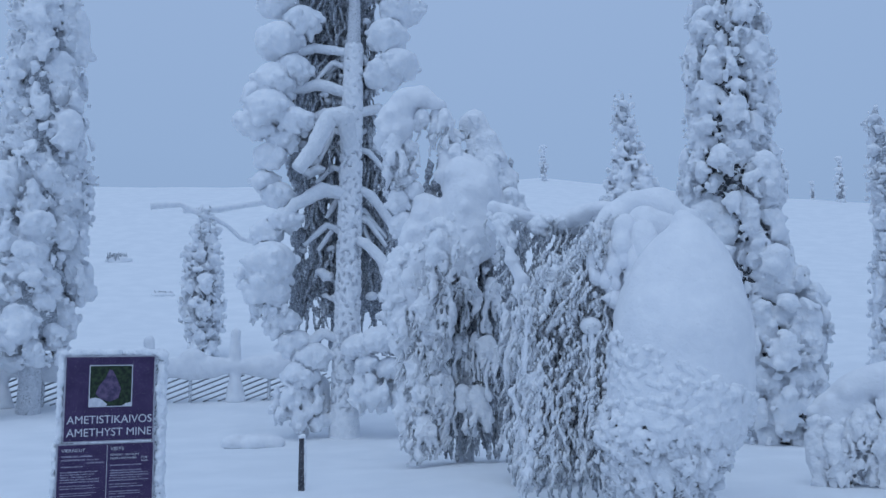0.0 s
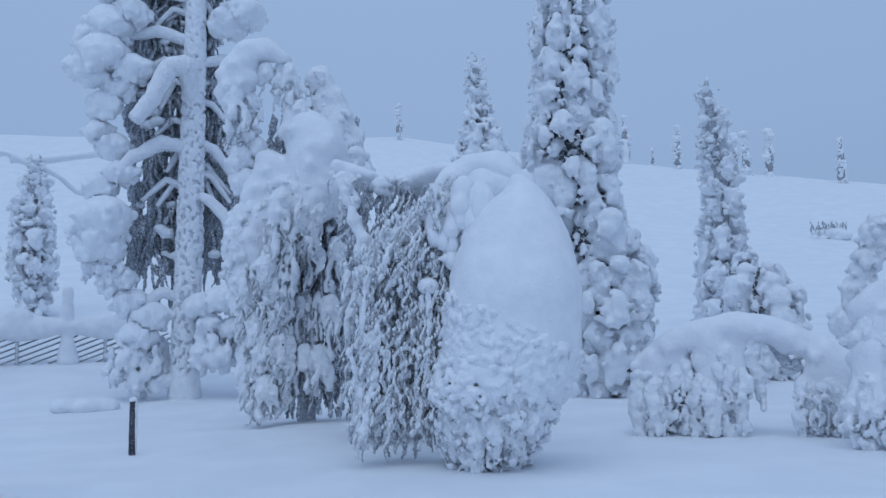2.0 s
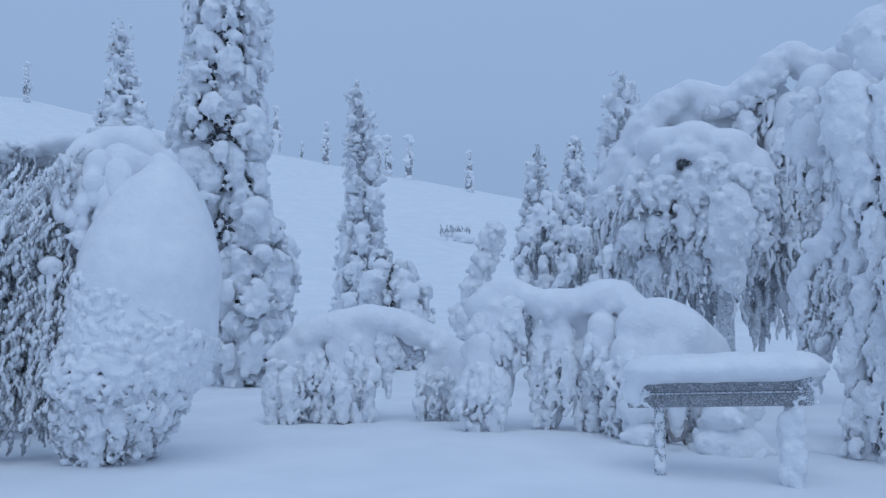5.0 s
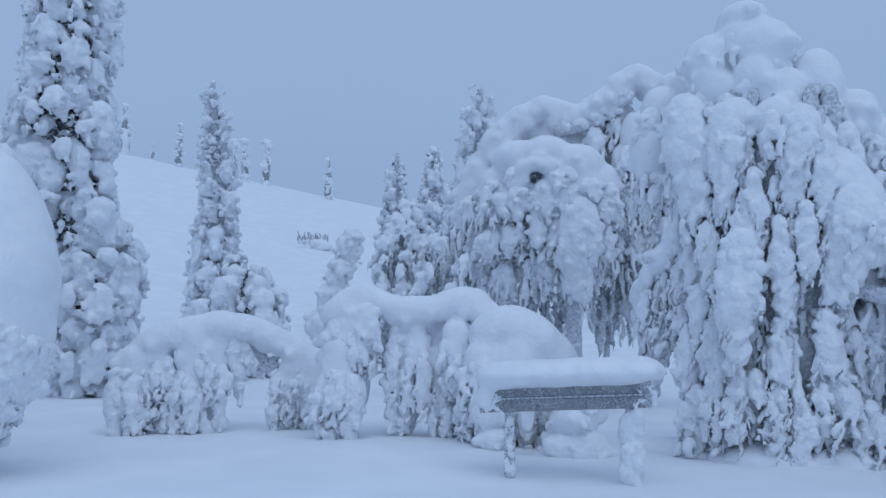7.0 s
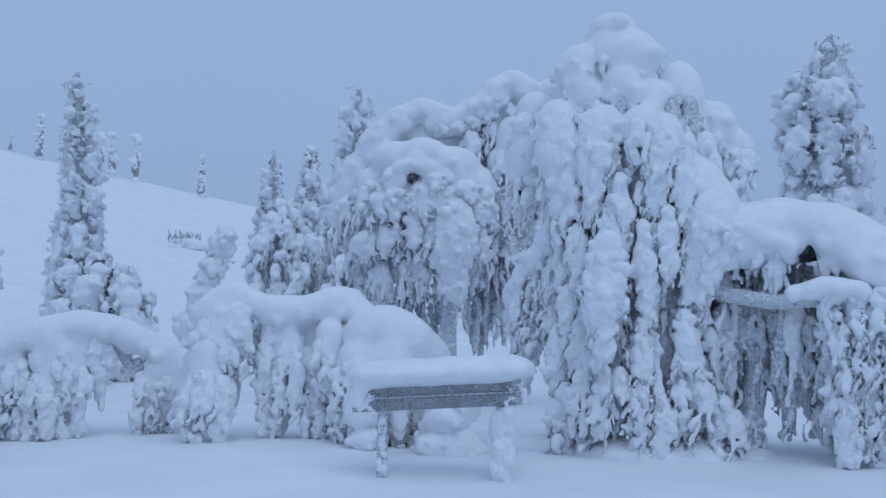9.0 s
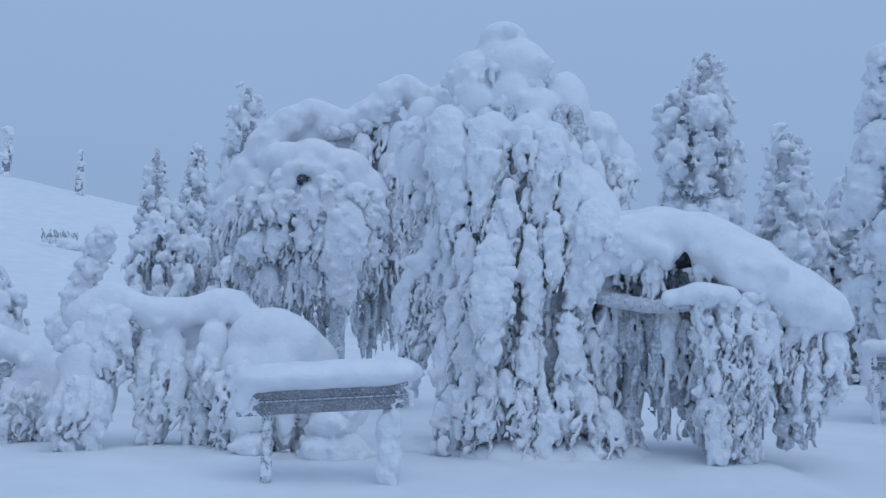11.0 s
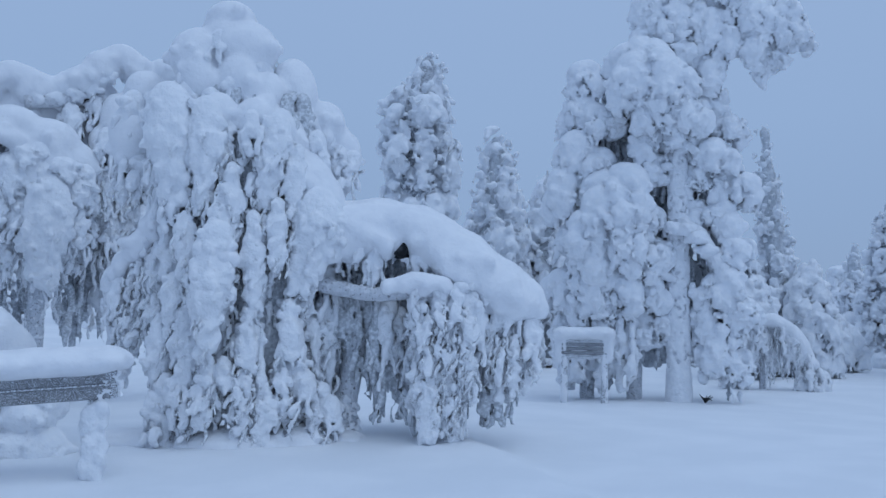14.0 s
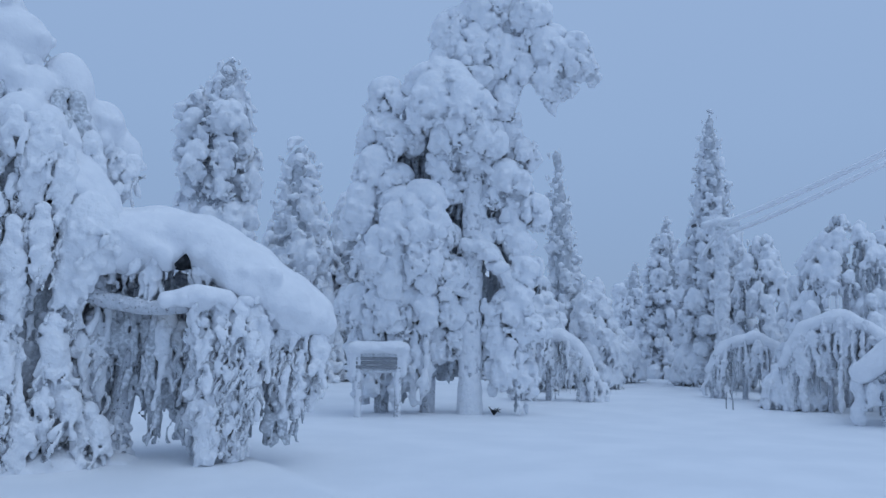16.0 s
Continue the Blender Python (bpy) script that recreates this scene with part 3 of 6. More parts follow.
def pine_left():
    e = tree("pine_tree", -6.5, 19.5, "tall old pine with a rimed trunk and heavy snow clumps", sink=0.1)
    rng = np.random.default_rng(11)
    stem = [(0, 0, -0.3, 0.32), (-0.02, 0, 0.6, 0.27), (0.08, 0, 3.5, 0.25), (0.16, 0, 6.9, 0.21), (0.22, 0, 9.2, 0.17), (0.3, 0, 13.2, 0.05)]
    part("trunk", tube("trunk", stem, M_BARK, 20, 0.05, 1), e, "grey bark under the rime")
    part("rime_sleeve", rime_sleeve(stem[:5], 12, 5200, (.03, .055), .031), e, "rime crusted over the trunk")
    for k, path in enumerate((
            [(0.14, -0.1, 6.7, 0.16), (0.0, -0.5, 7.3, 0.24), (-0.35, -0.6, 7.25, 0.2), (-0.7, -0.65, 6.5, 0.19), (-1.05, -0.7, 6.0, 0.15)],
            [(0.1, 0, 5.6, 0.15), (-0.5, -0.2, 5.65, 0.17), (-1.1, -0.3, 5.3, 0.14), (-1.5, -0.3, 4.9, 0.1)],
            [(0.15, 0, 8.0, 0.12), (-0.6, 0.1, 8.25, 0.15), (-1.3, 0.2, 8.1, 0.1)],
            [(0.15, 0, 7.3, 0.1), (-0.45, 0.2, 7.6, 0.12), (-1.2, 0.3, 7.2, 0.1)],
            [(0.2, 0, 7.5, 0.1), (0.8, 0.1, 7.7, 0.12), (1.5, 0.2, 7.4, 0.1)],
            [(0.12, 0, 4.6, 0.1), (0.5, -0.2, 4.4, 0.12), (0.85, -0.3, 4.0, 0.13), (1.1, -0.4, 3.2, 0.14), (1.5, -0.4, 2.6, 0.12)],
            [(0.1, 0, 5.8, 0.1), (0.6, 0.1, 5.6, 0.12), (1.2, 0.2, 4.8, 0.1)],
            [(0.2, 0, 9.0, 0.1), (-0.7, 0.2, 9.2, 0.12), (-1.5, 0.2, 8.9, 0.08)],
            [(0.02, 0, 2.2, 0.1), (-0.5, -0.1, 2.4, 0.12), (-1.0, -0.1, 2.0, 0.1)])):
        part("limb", tube("limb", path, M_RIME, 12, 0.12, k), e)
    for k in range(26):
        z, side = rng.uniform(4.4, 9.5), rng.choice((-1, 1))
        w, v = rng.uniform(.5, 1.1), rng.uniform(.15, .6)
        path = [(.1, .1, z, .07), (.1 + side * w * .5, v, z + rng.uniform(-.1, .25), .075), (.1 + side * w, v, z - rng.uniform(.2, .7), .05)]
        part("limb", tube("limb", path, M_RIME, 8, .18, k), e, "rimed inner limb")
    inner = []
    for _ in range(46):
        z = rng.uniform(2.8, 10)
        clump(inner, rng, rng.uniform(-1.25, 1.2 if z < 7 else .7), rng.uniform(.1, .5), z, rng.uniform(.07, .17), 9, .7)
    part("inner_snow", skin("inner_snow", inner, M_RIME, .05, .02, .005, 2.4, 8), e, "small snow clumps among the inner twigs")
    twigs = []
    for _ in range(760):
        z = rng.uniform(2.9, 11)
        u = rng.uniform(-1.2, 1.25 if z < 7 else .75)
        strand(twigs, rng, u, rng.uniform(.2, .9), z, rng.uniform(.4, 1.0), rng.uniform(.02, .042), (rng.uniform(-.3, .3), 0))
    part("inner_brush", beads("inner_brush", twigs, M_GREYTWIG, 3, True), e, "dark frosted hanging twigs behind the trunk")
    back = []
    for _ in range(230):
        z = rng.uniform(3.0, 11)
        back.append((rng.uniform(-1.2, 1.1 if z < 7 else .65), rng.uniform(.75, 1.2), z, .22, .12, .34))
    part("needle_core", skin("needle_core", back, M_GREYTWIG, .1, .03, .03, 2, 6), e, "dense frosted inner boughs")
    big = []
    for u, v, z, r in ((-1.75, -.1, 3.5, .5), (-1.65, -.2, 4.0, .55), (-1.95, 0, 3.75, .4), (-1.35, -.1, 5.0, .3), (-1.75, .1, 4.75, .35), (-1.5, 0, 5.6, .33), (-1.8, 0, 5.9, .3),
                       (-1.7, 0, 6.5, .36), (-1.4, 0, 6.9, .33), (-2.0, 0, 7.3, .45), (-1.75, -.2, 7.6, .5), (-1.15, -.2, 7.3, .36), (-1.6, 0, 8.3, .5), (-1.2, 0, 8.6, .4),
                       (-2.0, 0, 8.0, .35), (-1.5, 0, 9.3, .5), (-1.0, 0, 9.8, .4), (-1.6, .2, 10.4, .5), (-.8, 0, 11, .5), (.9, 0, 8.55, .42), (1.25, -.1, 8.75, .42), (1.0, 0, 9.5, .45), (1.4, .2, 10.2, .5),
                       (.7, .1, 11.0, .5), (0, 0, 12.0, .5), (.3, 0, 13.0, .35), (-1.4, 0, 2.7, .35), (-1.1, 0, 2.2, .35), (-1.0, -.1, 1.5, .36), (-.7, -.1, 1.9, .36), (-.85, .1, .9, .34), (-1.25, 0, .7, .22), (-.55, 0, .5, .25)):
        clump(big, rng, u, v, z, r, 22, 0.85)
    for u, v, z, r in ((.35, -.4, 2.1, .36), (.8, -.5, 2.25, .38), (1.3, -.5, 2.1, .36), (1.7, -.4, 1.95, .33), (.5, -.5, 1.7, .3), (1.0, -.5, 1.6, .34), (1.5, -.4, 1.5, .34), (1.1, -.4, 2.8, .28), (.95, -.3, 3.2, .2), (1.8, -.3, 1.3, .3)):
        clump(big, rng, u, v, z, r, 18, 0.75)
    curtain(big, rng, [(.2, -.4, 1.5), (1.2, -.4, 1.4), (2.0, -.3, 1.3)], (.4, .9), 40, (.07, .12))
    curtain(big, rng, [(-1.5, 0, 1.2), (-.5, 0, 1.3)], (.5, 1.1), 22, (.07, .12))
    curtain(big, rng, [(-2.0, 0, 3.2), (-1.3, 0, 3.0)], (.3, .7), 16, (.07, .12))
    part("crown", two_sided("crown", crumble(big, 4, 1.6, .07, (.045, .1), .3), M_CRUST, 0.041, 0.012, 0.006, 2.4, 5, gap=.03), e, "heaped snow clumps")


pine_left()


# ---------------------------------------------------------------- weeping birches bent under rime


def heaps(balls, melt):
    """Balls sorted into heaps that touch one another; lumps stay whole."""
    if not balls:
        return []
    b = ball_rows(balls)
    r = b[:, 3:6].mean(1)
    dist = np.linalg.norm(b[:, None, :3] - b[None, :, :3], axis=2)
    lump = b[:, 6]
    near = (dist < r[:, None] + r[None, :] + .3 * melt) & (lump[:, None] == lump[None, :])
    mark = np.arange(len(b))
    while True:
        least = np.where(near, mark[None, :], len(b)).min(1)
        if (least == mark).all():
            break
        mark = least
    return [[tuple(x) for x in b[mark == m]] for m in np.unique(mark)]


def weeper(name, az, r, label, caps, hang, voxel=0.035, seed=1, crust=0.016, limbs=(), dark=(), trunk=None, smooth_melt=0.16, hollow=(), bumps=1, knob=2.6, brush=None, fringe=()):
    e = tree(name, az, r, label)
    if fringe:
        part("frost_fringe", beads("frost_fringe", fringe, M_RIME, seed, True), e, "fine beaded fingers of rime")
    if hang:
        part("hanging_rime", two_sided("hanging_rime", crumble(hang, seed, knob, .05, (voxel * 1.25, voxel * 2.5), .3), M_RIME, voxel, 0.008, 0.004, 2.3, seed, gap=voxel * .7), e, "hanging rime-coated branches")
    for heap in heaps(caps, smooth_melt):
        part("snow_cap", skin("snow_cap", crumble(heap, seed, bumps, .09, (.04, .09), .1) if bumps else heap, M_SNOW, voxel * 1.45, smooth_melt * .6, 0.008, 4.0, seed + 1), e, "smooth heaped snow")
    for k, path in enumerate(limbs):
        part("limb", tube("limb", path, M_BARK, 12, 0.12, seed + k), e)
    if dark:
        part("inner_brush", beads("inner_brush", dark, brush, seed + 2, True) if brush else skin("inner_brush", dark, M_PALETWIG, max(.04, voxel * 1.7), 0.02, 0.01, 2.0, seed + 2), e, "frosted inner twigs and shade-grey fill")
    # A dark lump coloured to be the shade of a snow hollow.
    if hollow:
        part("bare_wood", skin("bare_wood", hollow, M_DARK, .03, .02, .01, 2, 3), e, "dark wood and shade in a hollow of the snow")
    if trunk:
        part("trunk", tube("trunk", trunk, M_BARK, 14, 0.08, seed), e)
        part("rime_sleeve", rime_sleeve(trunk[:3], seed, 170, (.018, .036), .024), e, "rime on the trunk")
    return e


def tassels(out, rng, line, count, w=(.1, .2), length=(.4, .9), depth=.25, spread=.1):
    """Tassels strung along a broken line of (u, v, z)."""
    p = np.array(line, float)
    seg = np.linalg.norm(p[1:] - p[:-1], axis=1)
    cum = np.concatenate([[0], np.cumsum(seg)])
    count = max(2, round(count * .72))
    for j in range(count):
        s = cum[-1] * (j + rng.uniform(.1, .9)) / count
        k = min(np.searchsorted(cum, s, side="right") - 1, len(seg) - 1)
        q = p[k] + (p[k + 1] - p[k]) * (s - cum[k]) / seg[k]
        tassel(out, rng, q[0] + rng.uniform(-spread, spread) * .4, q[1] + rng.uniform(-depth, depth), q[2] + rng.uniform(-spread, spread), rng.uniform(*w), rng.uniform(*length))


def birch_tall():
    rng = np.random.default_rng(21)
    caps, hang, dark = [], [], []
    drift(caps, rng, [(-1.12, 0, 5.4, .22), (-1.05, 0, 5.75, .26), (-.88, 0, 6.08, .22), (-.58, 0, 6.2, .14), (-.3, 0, 5.98, .1)], 1.0)
    for u, z, r in ((-1.05, 5.1, .2), (-.95, 4.75, .2), (-1.0, 4.35, .2), (-.95, 3.95, .2), (-.6, 5.75, .14), (-.35, 5.6, .13), (-.75, 4.5, .16)):
        clump(hang, rng, u, 0, z, r, 18, 1.2)
    drift(caps, rng, [(.1, -.1, 4.8, .3), (.2, -.15, 4.5, .42), (.2, -.2, 4.0, .42), (.15, -.2, 3.5, .3)], 1.0, .08)
    drift(caps, rng, [(-.55, -.1, 4.3, .17), (-.75, -.1, 3.5, .26), (-.8, -.15, 3.0, .28), (-.65, -.2, 2.5, .22)], 1.0)
    for u, v, z, rx, rz in ((-.45, -.05, 3.95, .3, .45), (-.5, -.15, 3.3, .34, .4), (.55, 0, 4.2, .26, .4), (-.1, 0, 4.9, .24, .4)):
        caps.append((u, v, z, rx, rx * .9, rz))
    for u, z, r in ((.3, 5.75, .22), (.45, 5.4, .26), (.6, 5.05, .26), (.78, 4.75, .22), (.35, 5.1, .24), (.85, 4.4, .2)):
        clump(hang, rng, u, .35, z, r, 24, 1.2)
    tassels(hang, rng, [(-.4, -.05, 6.0), (-.1, 0, 5.6), (.0, 0, 5.1)], 6, (.1, .16), (.6, 1.3))
    tassels(hang, rng, [(-1.15, -.1, 5.3), (-.8, -.1, 5.2)], 4, (.12, .18), (.5, 1.0))
    tassels(hang, rng, [(.35, .2, 5.1), (.75, .2, 4.6), (.95, .2, 4.2)], 9, (.1, .2), (.4, .9))
    tongues(hang, rng, [(-.98, -.2, 3.5), (-.6, -.3, 3.6), (-.2, -.4, 3.7), (.2, -.45, 3.9)], 7, (.15, .25), (.7, 1.3), .06, .2, .2)
    tongues(hang, rng, [(-.98, -.2, 2.5), (-.6, -.35, 2.6), (-.25, -.35, 2.7)], 6, (.13, .22), (.7, 1.2), .06, .2, .15)
    tongues(hang, rng, [(-.9, -.25, 1.6), (-.6, -.35, 1.6), (-.35, -.3, 1.5)], 6, (.12, .19), (.7, 1.3), .06, .2, .1)
    tassels(hang, rng, [(-.95, -.15, 3.2), (-.5, -.2, 3.4), (.1, -.3, 3.5), (.6, -.1, 3.7)], 9, (.12, .22), (.5, 1.2))
    tassels(hang, rng, [(-.95, -.15, 2.4), (-.3, -.3, 2.7), (.3, -.1, 2.8), (.75, .1, 2.8)], 8, (.07, .13), (.6, 1.2))
    tassels(hang, rng, [(-.1, 0, 1.9), (.3, 0, 1.9), (.7, .1, 1.9)], 6, (.1, .18), (.6, 1.3))
    tassels(hang, rng, [(-.05, 0, 1.0), (.3, 0, 1.1), (.5, .1, 1.0)], 5, (.1, .18), (.5, .9))
    tassels(hang, rng, [(-.65, -.2, .8), (-.45, -.2, .7)], 4, (.1, .18), (.4, .7))
    for _ in range(150):
        strand(dark, rng, rng.uniform(-.7, .9), rng.uniform(.15, .7), rng.uniform(1.2, 5.2), rng.uniform(.5, 1.3), rng.uniform(.03, .06))
    for _ in range(170):
        z = rng.uniform(.9, 4.3)
        strand(dark, rng, rng.uniform(-.25, .95), rng.uniform(-.15, .3), z, min(z - .1, rng.uniform(.5, 1.4)), rng.uniform(.018, .034), (rng.uniform(-.1, .1), 0))
    weeper("birch_tree", 1.3, 14.0, "birch bowed down under thick snow and rime", caps, hang, 0.029, 22, .018, dark=dark, brush=M_GREYTWIG, fringe=fringe_of(hang, rng, 330), trunk=[(0, .3, -.2, .16), (.1, .4, 2.5, .12), (-.2, .4, 5.9, .05)])


def birch_arch():
    rng = np.random.default_rng(31)
    caps, hang, dark = [], [], []
    drift(caps, rng, [(-.65, .2, 3.88, .1), (-.3, .2, 3.72, .13), (.15, .2, 3.62, .1), (.55, .1, 3.75, .14), (.85, 0, 3.78, .12)])
    drift(caps, rng, [(-.63, -.4, 3.55, .06), (-.5, -.45, 3.15, .075), (-.34, -.5, 2.75, .085), (-.33, -.5, 2.3, .07), (-.33, -.5, 1.8, .05)], 1.0)
    for k in range(16):
        clump(hang, rng, -.72 + 1.6 * k / 15, .2 + rng.uniform(-.12, .12), 3.72 - .1 * math.sin(3.1 * k / 15) + rng.uniform(-.06, .05), rng.uniform(.1, .16), 12, .9)
    tassels(hang, rng, [(-.7, .2, 3.6), (.2, .2, 3.45), (1.0, .1, 3.5)], 10, (.05, .1), (.3, .6))
    curtain(hang, rng, [(-.5, -.5, 2.5), (-.3, -.5, 2.0), (-.2, -.5, 1.6)], (.5, 1.0), 16, (.026, .04), .1)
    for _ in range(34):
        t = rng.uniform(0, 1)
        a = rng.uniform(2.6, 6.8)
        q = .05 + .27 * t
        strand(hang, rng, -.12 + q * math.cos(a), -.5 + q * .7 * math.sin(a), 1.55 - 1.0 * t, min(1.5 - 1.0 * t, rng.uniform(.3, .55)), rng.uniform(.026, .042), (.08 * math.cos(a), 0))
    curtain(hang, rng, [(.1, -.3, 2.6), (.5, -.3, 2.9), (.95, -.4, 3.1)], (.4, 1.2), 16, (.024, .038), .3)
    fringe = fringe_of(hang, rng, 260, (.15, .5), (.013, .021))
    for _ in range(380):
        u, z = rng.uniform(-.6, 1.1), rng.uniform(.5, 3.2)
        strand(fringe, rng, u, rng.uniform(-.4, .1), z, min(z - .05, rng.uniform(.12, .4)), rng.uniform(.014, .026), (rng.uniform(-.22, .1), 0))
    for _ in range(420):
        u, z = rng.uniform(-.6, 1.15), rng.uniform(.5, 3.55)
        strand(dark, rng, u, rng.uniform(-.25, .5), z, min(z - .05, rng.uniform(.25, .7)), rng.uniform(.016, .027), (rng.uniform(-.18, .05), 0))
    weeper("birch_tree", 7.0, 12.0, "arched birch with thin frosted hanging twigs", caps, hang, 0.0215, 32, 0.010, dark=dark, brush=M_GREYTWIG, fringe=fringe, trunk=[(.2, .2, -.2, .1), (.3, .2, 1.8, .07), (.6, .1, 3.6, .04)])


CONE_Z = (.1, .3, .6, .95, 1.3, 1.85, 2.27, 2.76, 3.05)
CONE_R = (.28, .42, .58, .74, .77, .76, .63, .38, .16)
CONE_U = (.06, .06, .14, .26, .4, .4, .44, .54, .55)


def birch_cone():
    """The bowed crown in front: a smooth hood over a knobbly skirt, and the arch that weeps beside it."""
    rng = np.random.default_rng(41)
    caps, hang, dark = [], [], []
    drift(caps, rng, [(.48, -.05, 3.12, .1), (.55, -.05, 2.98, .18), (.54, -.03, 2.75, .34), (.48, 0, 2.35, .57), (.42, 0, 1.9, .7), (.4, 0, 1.55, .71), (.39, 0, 1.3, .71), (.32, .0, 1.05, .66), (.24, 0, .85, .5)], 0.95, 0.02, 0)
    bundle(caps, 0)
    start = len(caps)
    drift(caps, rng, [(.5, .5, 3.2, .17), (.25, .55, 3.42, .2), (-.02, .55, 3.4, .19), (-.25, .5, 3.24, .17), (-.52, .4, 2.94, .11), (-.84, .35, 2.68, .08), (-1.15, .3, 2.4, .06)], 0.9)
    bundle(caps, start)
    for u, z, q in ((-.12, 3.1, .13), (-.2, 2.85, .12), (-.02, 2.9, .14), (-.32, 2.7, .1), (.1, 3.0, .15), (-.22, 2.5, .1), (-.45, 2.75, .09)):
        here = len(caps)
        drift(caps, rng, [(u, .2, z, q), (u - .02, .1, z - .22, q * .8), (u - .03, .08, z - .4, q * .6)], 1.2)
        bundle(caps, here)
    start = len(caps)
    caps += [(-.52, .1, 2.0, .12, .09, .1), (.1, .4, 3.15, .2, .2, .22), (.3, .5, 3.1, .24, .25, .24), (.12, .4, 2.8, .22, .25, .3)]
    bundle(caps, start)
    line = [(-1.2, .3, 2.42), (-.84, .35, 2.7), (-.5, .4, 2.95), (-.15, .4, 3.1)]
    tassels(hang, rng, line, 13, (.05, .09), (.25, .6), .15)
    curtain(hang, rng, line, (.3, .8), 14, (.022, .03), .3)
    for u, z, ln in ((-1.22, 2.2, 1.7), (-1.1, 1.5, 1.4), (-.95, 1.3, 1.2), (-1.3, 1.3, 1.2), (-.62, 1.6, .9), (-.58, 1.9, 1.0), (-.7, 1.0, .9)):
        for _ in range(4):
            strand(hang, rng, u + rng.uniform(-.09, .09), .15 + rng.uniform(-.12, .12), z, min(z - .04, ln * rng.uniform(.6, 1.0)), rng.uniform(.024, .04), (rng.uniform(-.08, .06), 0))
    for _ in range(900):
        a = rng.uniform(2.5, 6.9)
        z = .75 + (.5 + .7 * (.5 - .5 * math.cos(a))) * rng.random() ** 1.3
        q = rng.uniform(.026, .05) + .05 * max(0, 1.2 - z)
        R, c = np.interp(z, CONE_Z, CONE_R), np.interp(z, CONE_Z, CONE_U)
        R = R - .5 * q - .03 * max(0, z - 1.0)
        hang.append((c + R * math.cos(a), R * math.sin(a), z, q * 1.2, q, q * rng.uniform(.8, 1.1)))
    for k in range(150):
        a = 6.28 * (k * .618 % 1) if k < 40 else rng.uniform(2.7, 6.7)
        z = .22 + .62 * rng.random()
        q = rng.uniform(.08, .17)
        R, c = np.interp(z, CONE_Z, CONE_R) - .85 * q, np.interp(z, CONE_Z, CONE_U)
        bough(hang, rng, c + R * math.cos(a), R * math.sin(a), z, math.cos(a), math.sin(a), q, 18)
    for k in range(60):
        a, z = rng.uniform(2.6, 6.8), rng.uniform(.2, .6)
        R, c = np.interp(z, CONE_Z, CONE_R) - .08, np.interp(z, CONE_Z, CONE_U)
        strand(hang, rng, c + R * math.cos(a), R * math.sin(a), z, min(z - .02, rng.uniform(.15, .35)), rng.uniform(.026, .042))
    for k in range(60):
        a, z = rng.uniform(0, 6.28), rng.uniform(.5, 1.1)
        R, c = np.interp(z, CONE_Z, CONE_R) - .2, np.interp(z, CONE_Z, CONE_U)
        strand(dark, rng, c + R * math.cos(a), R * math.sin(a), z, rng.uniform(.3, .5), rng.uniform(.03, .05))
    fringe = fringe_of([q for q in hang if q[0] < -.45], rng, 150, (.08, .3), (.012, .02))
    for _ in range(520):
        u = rng.uniform(-1.3, -.3)
        z = rng.uniform(.5, 2.55 + .8 * (u + 1.2))
        strand(fringe, rng, u, rng.uniform(.0, .4), z, min(z - .05, rng.uniform(.1, .32)), rng.uniform(.014, .025), (rng.uniform(-.2, .12), 0))
    for _ in range(340):
        u = rng.uniform(-1.3, -.15)
        z = rng.uniform(.5, 2.5 + .8 * (u + 1.2))
        strand(dark, rng, u, rng.uniform(.2, .6), z, min(z - .05, rng.uniform(.2, .6)), rng.uniform(.016, .026), (rng.uniform(-.15, .04), 0))
    return weeper("birch_tree", 13.0, 9.4, "bowed crown under a smooth hood of snow", caps, hang, 0.02, 42, 0.013, bumps=0, knob=2.2, brush=M_PALETWIG, fringe=fringe, dark=dark, trunk=[(.2, .3, -.2, .08), (.3, .3, 1.5, .06), (.5, .1, 2.8, .04)])


birch_tall()
birch_arch()
birch_cone()

# ---------------------------------------------------------------- spruces standing singly
spruce(19.6, 17.9, 51, [(.12, .5, .55), (.9, .8, .5), (2.0, .95, .45), (2.9, .86, .42), (3.8, .7, .15), (4.3, .9, -.1), (5.2, .86, -.15), (6.0, .74, -.05), (7.0, .8, -.08), (8.5, .7, 0), (9.8, .45, 0), (10.8, .15, 0)], 0.041,
       "tall narrow spruce packed with snow", 0.13, size=.26, gaps=.17, core_share=.68)
spruce(-25.6, 25.0, 52, [(2.0, .75, .1), (2.8, .95, .05), (4, 1.05, .1), (6.5, 1.1, .05), (9, .95, 0), (11.5, .7, 0), (13.2, .2, 0)], 0.062, "tall spruce packed with snow above a rimed trunk", 0.3, size=.36, gaps=.16, inner=M_GREYTWIG)
small = spruce(-15.7, 34.0, 53, [(.2, .45, 0), (1.2, .6, .05), (2.5, .72, 0), (3.8, .6, 0), (5.0, .42, 0), (5.8, .25, 0)], 0.07, "small column-shaped snowy spruce on the slope", 0.1, size=.28, gaps=.05, core_share=.5, inner=M_GREYTWIG)
spruce(12.9, 38.0, 54, [(.3, 1.2, 0), (3, 1.3, 0), (5.2, 1.2, 0), (6.2, 1.3, .1), (7.2, .8, -.1), (8.5, .45, -.1), (10.3, .3, -.2), (10.9, .15, -.2)], 0.1, "snowy spruce with a thin tip behind the birches", size=.36, gaps=.05, core_share=.5, inner=M_GREYTWIG)
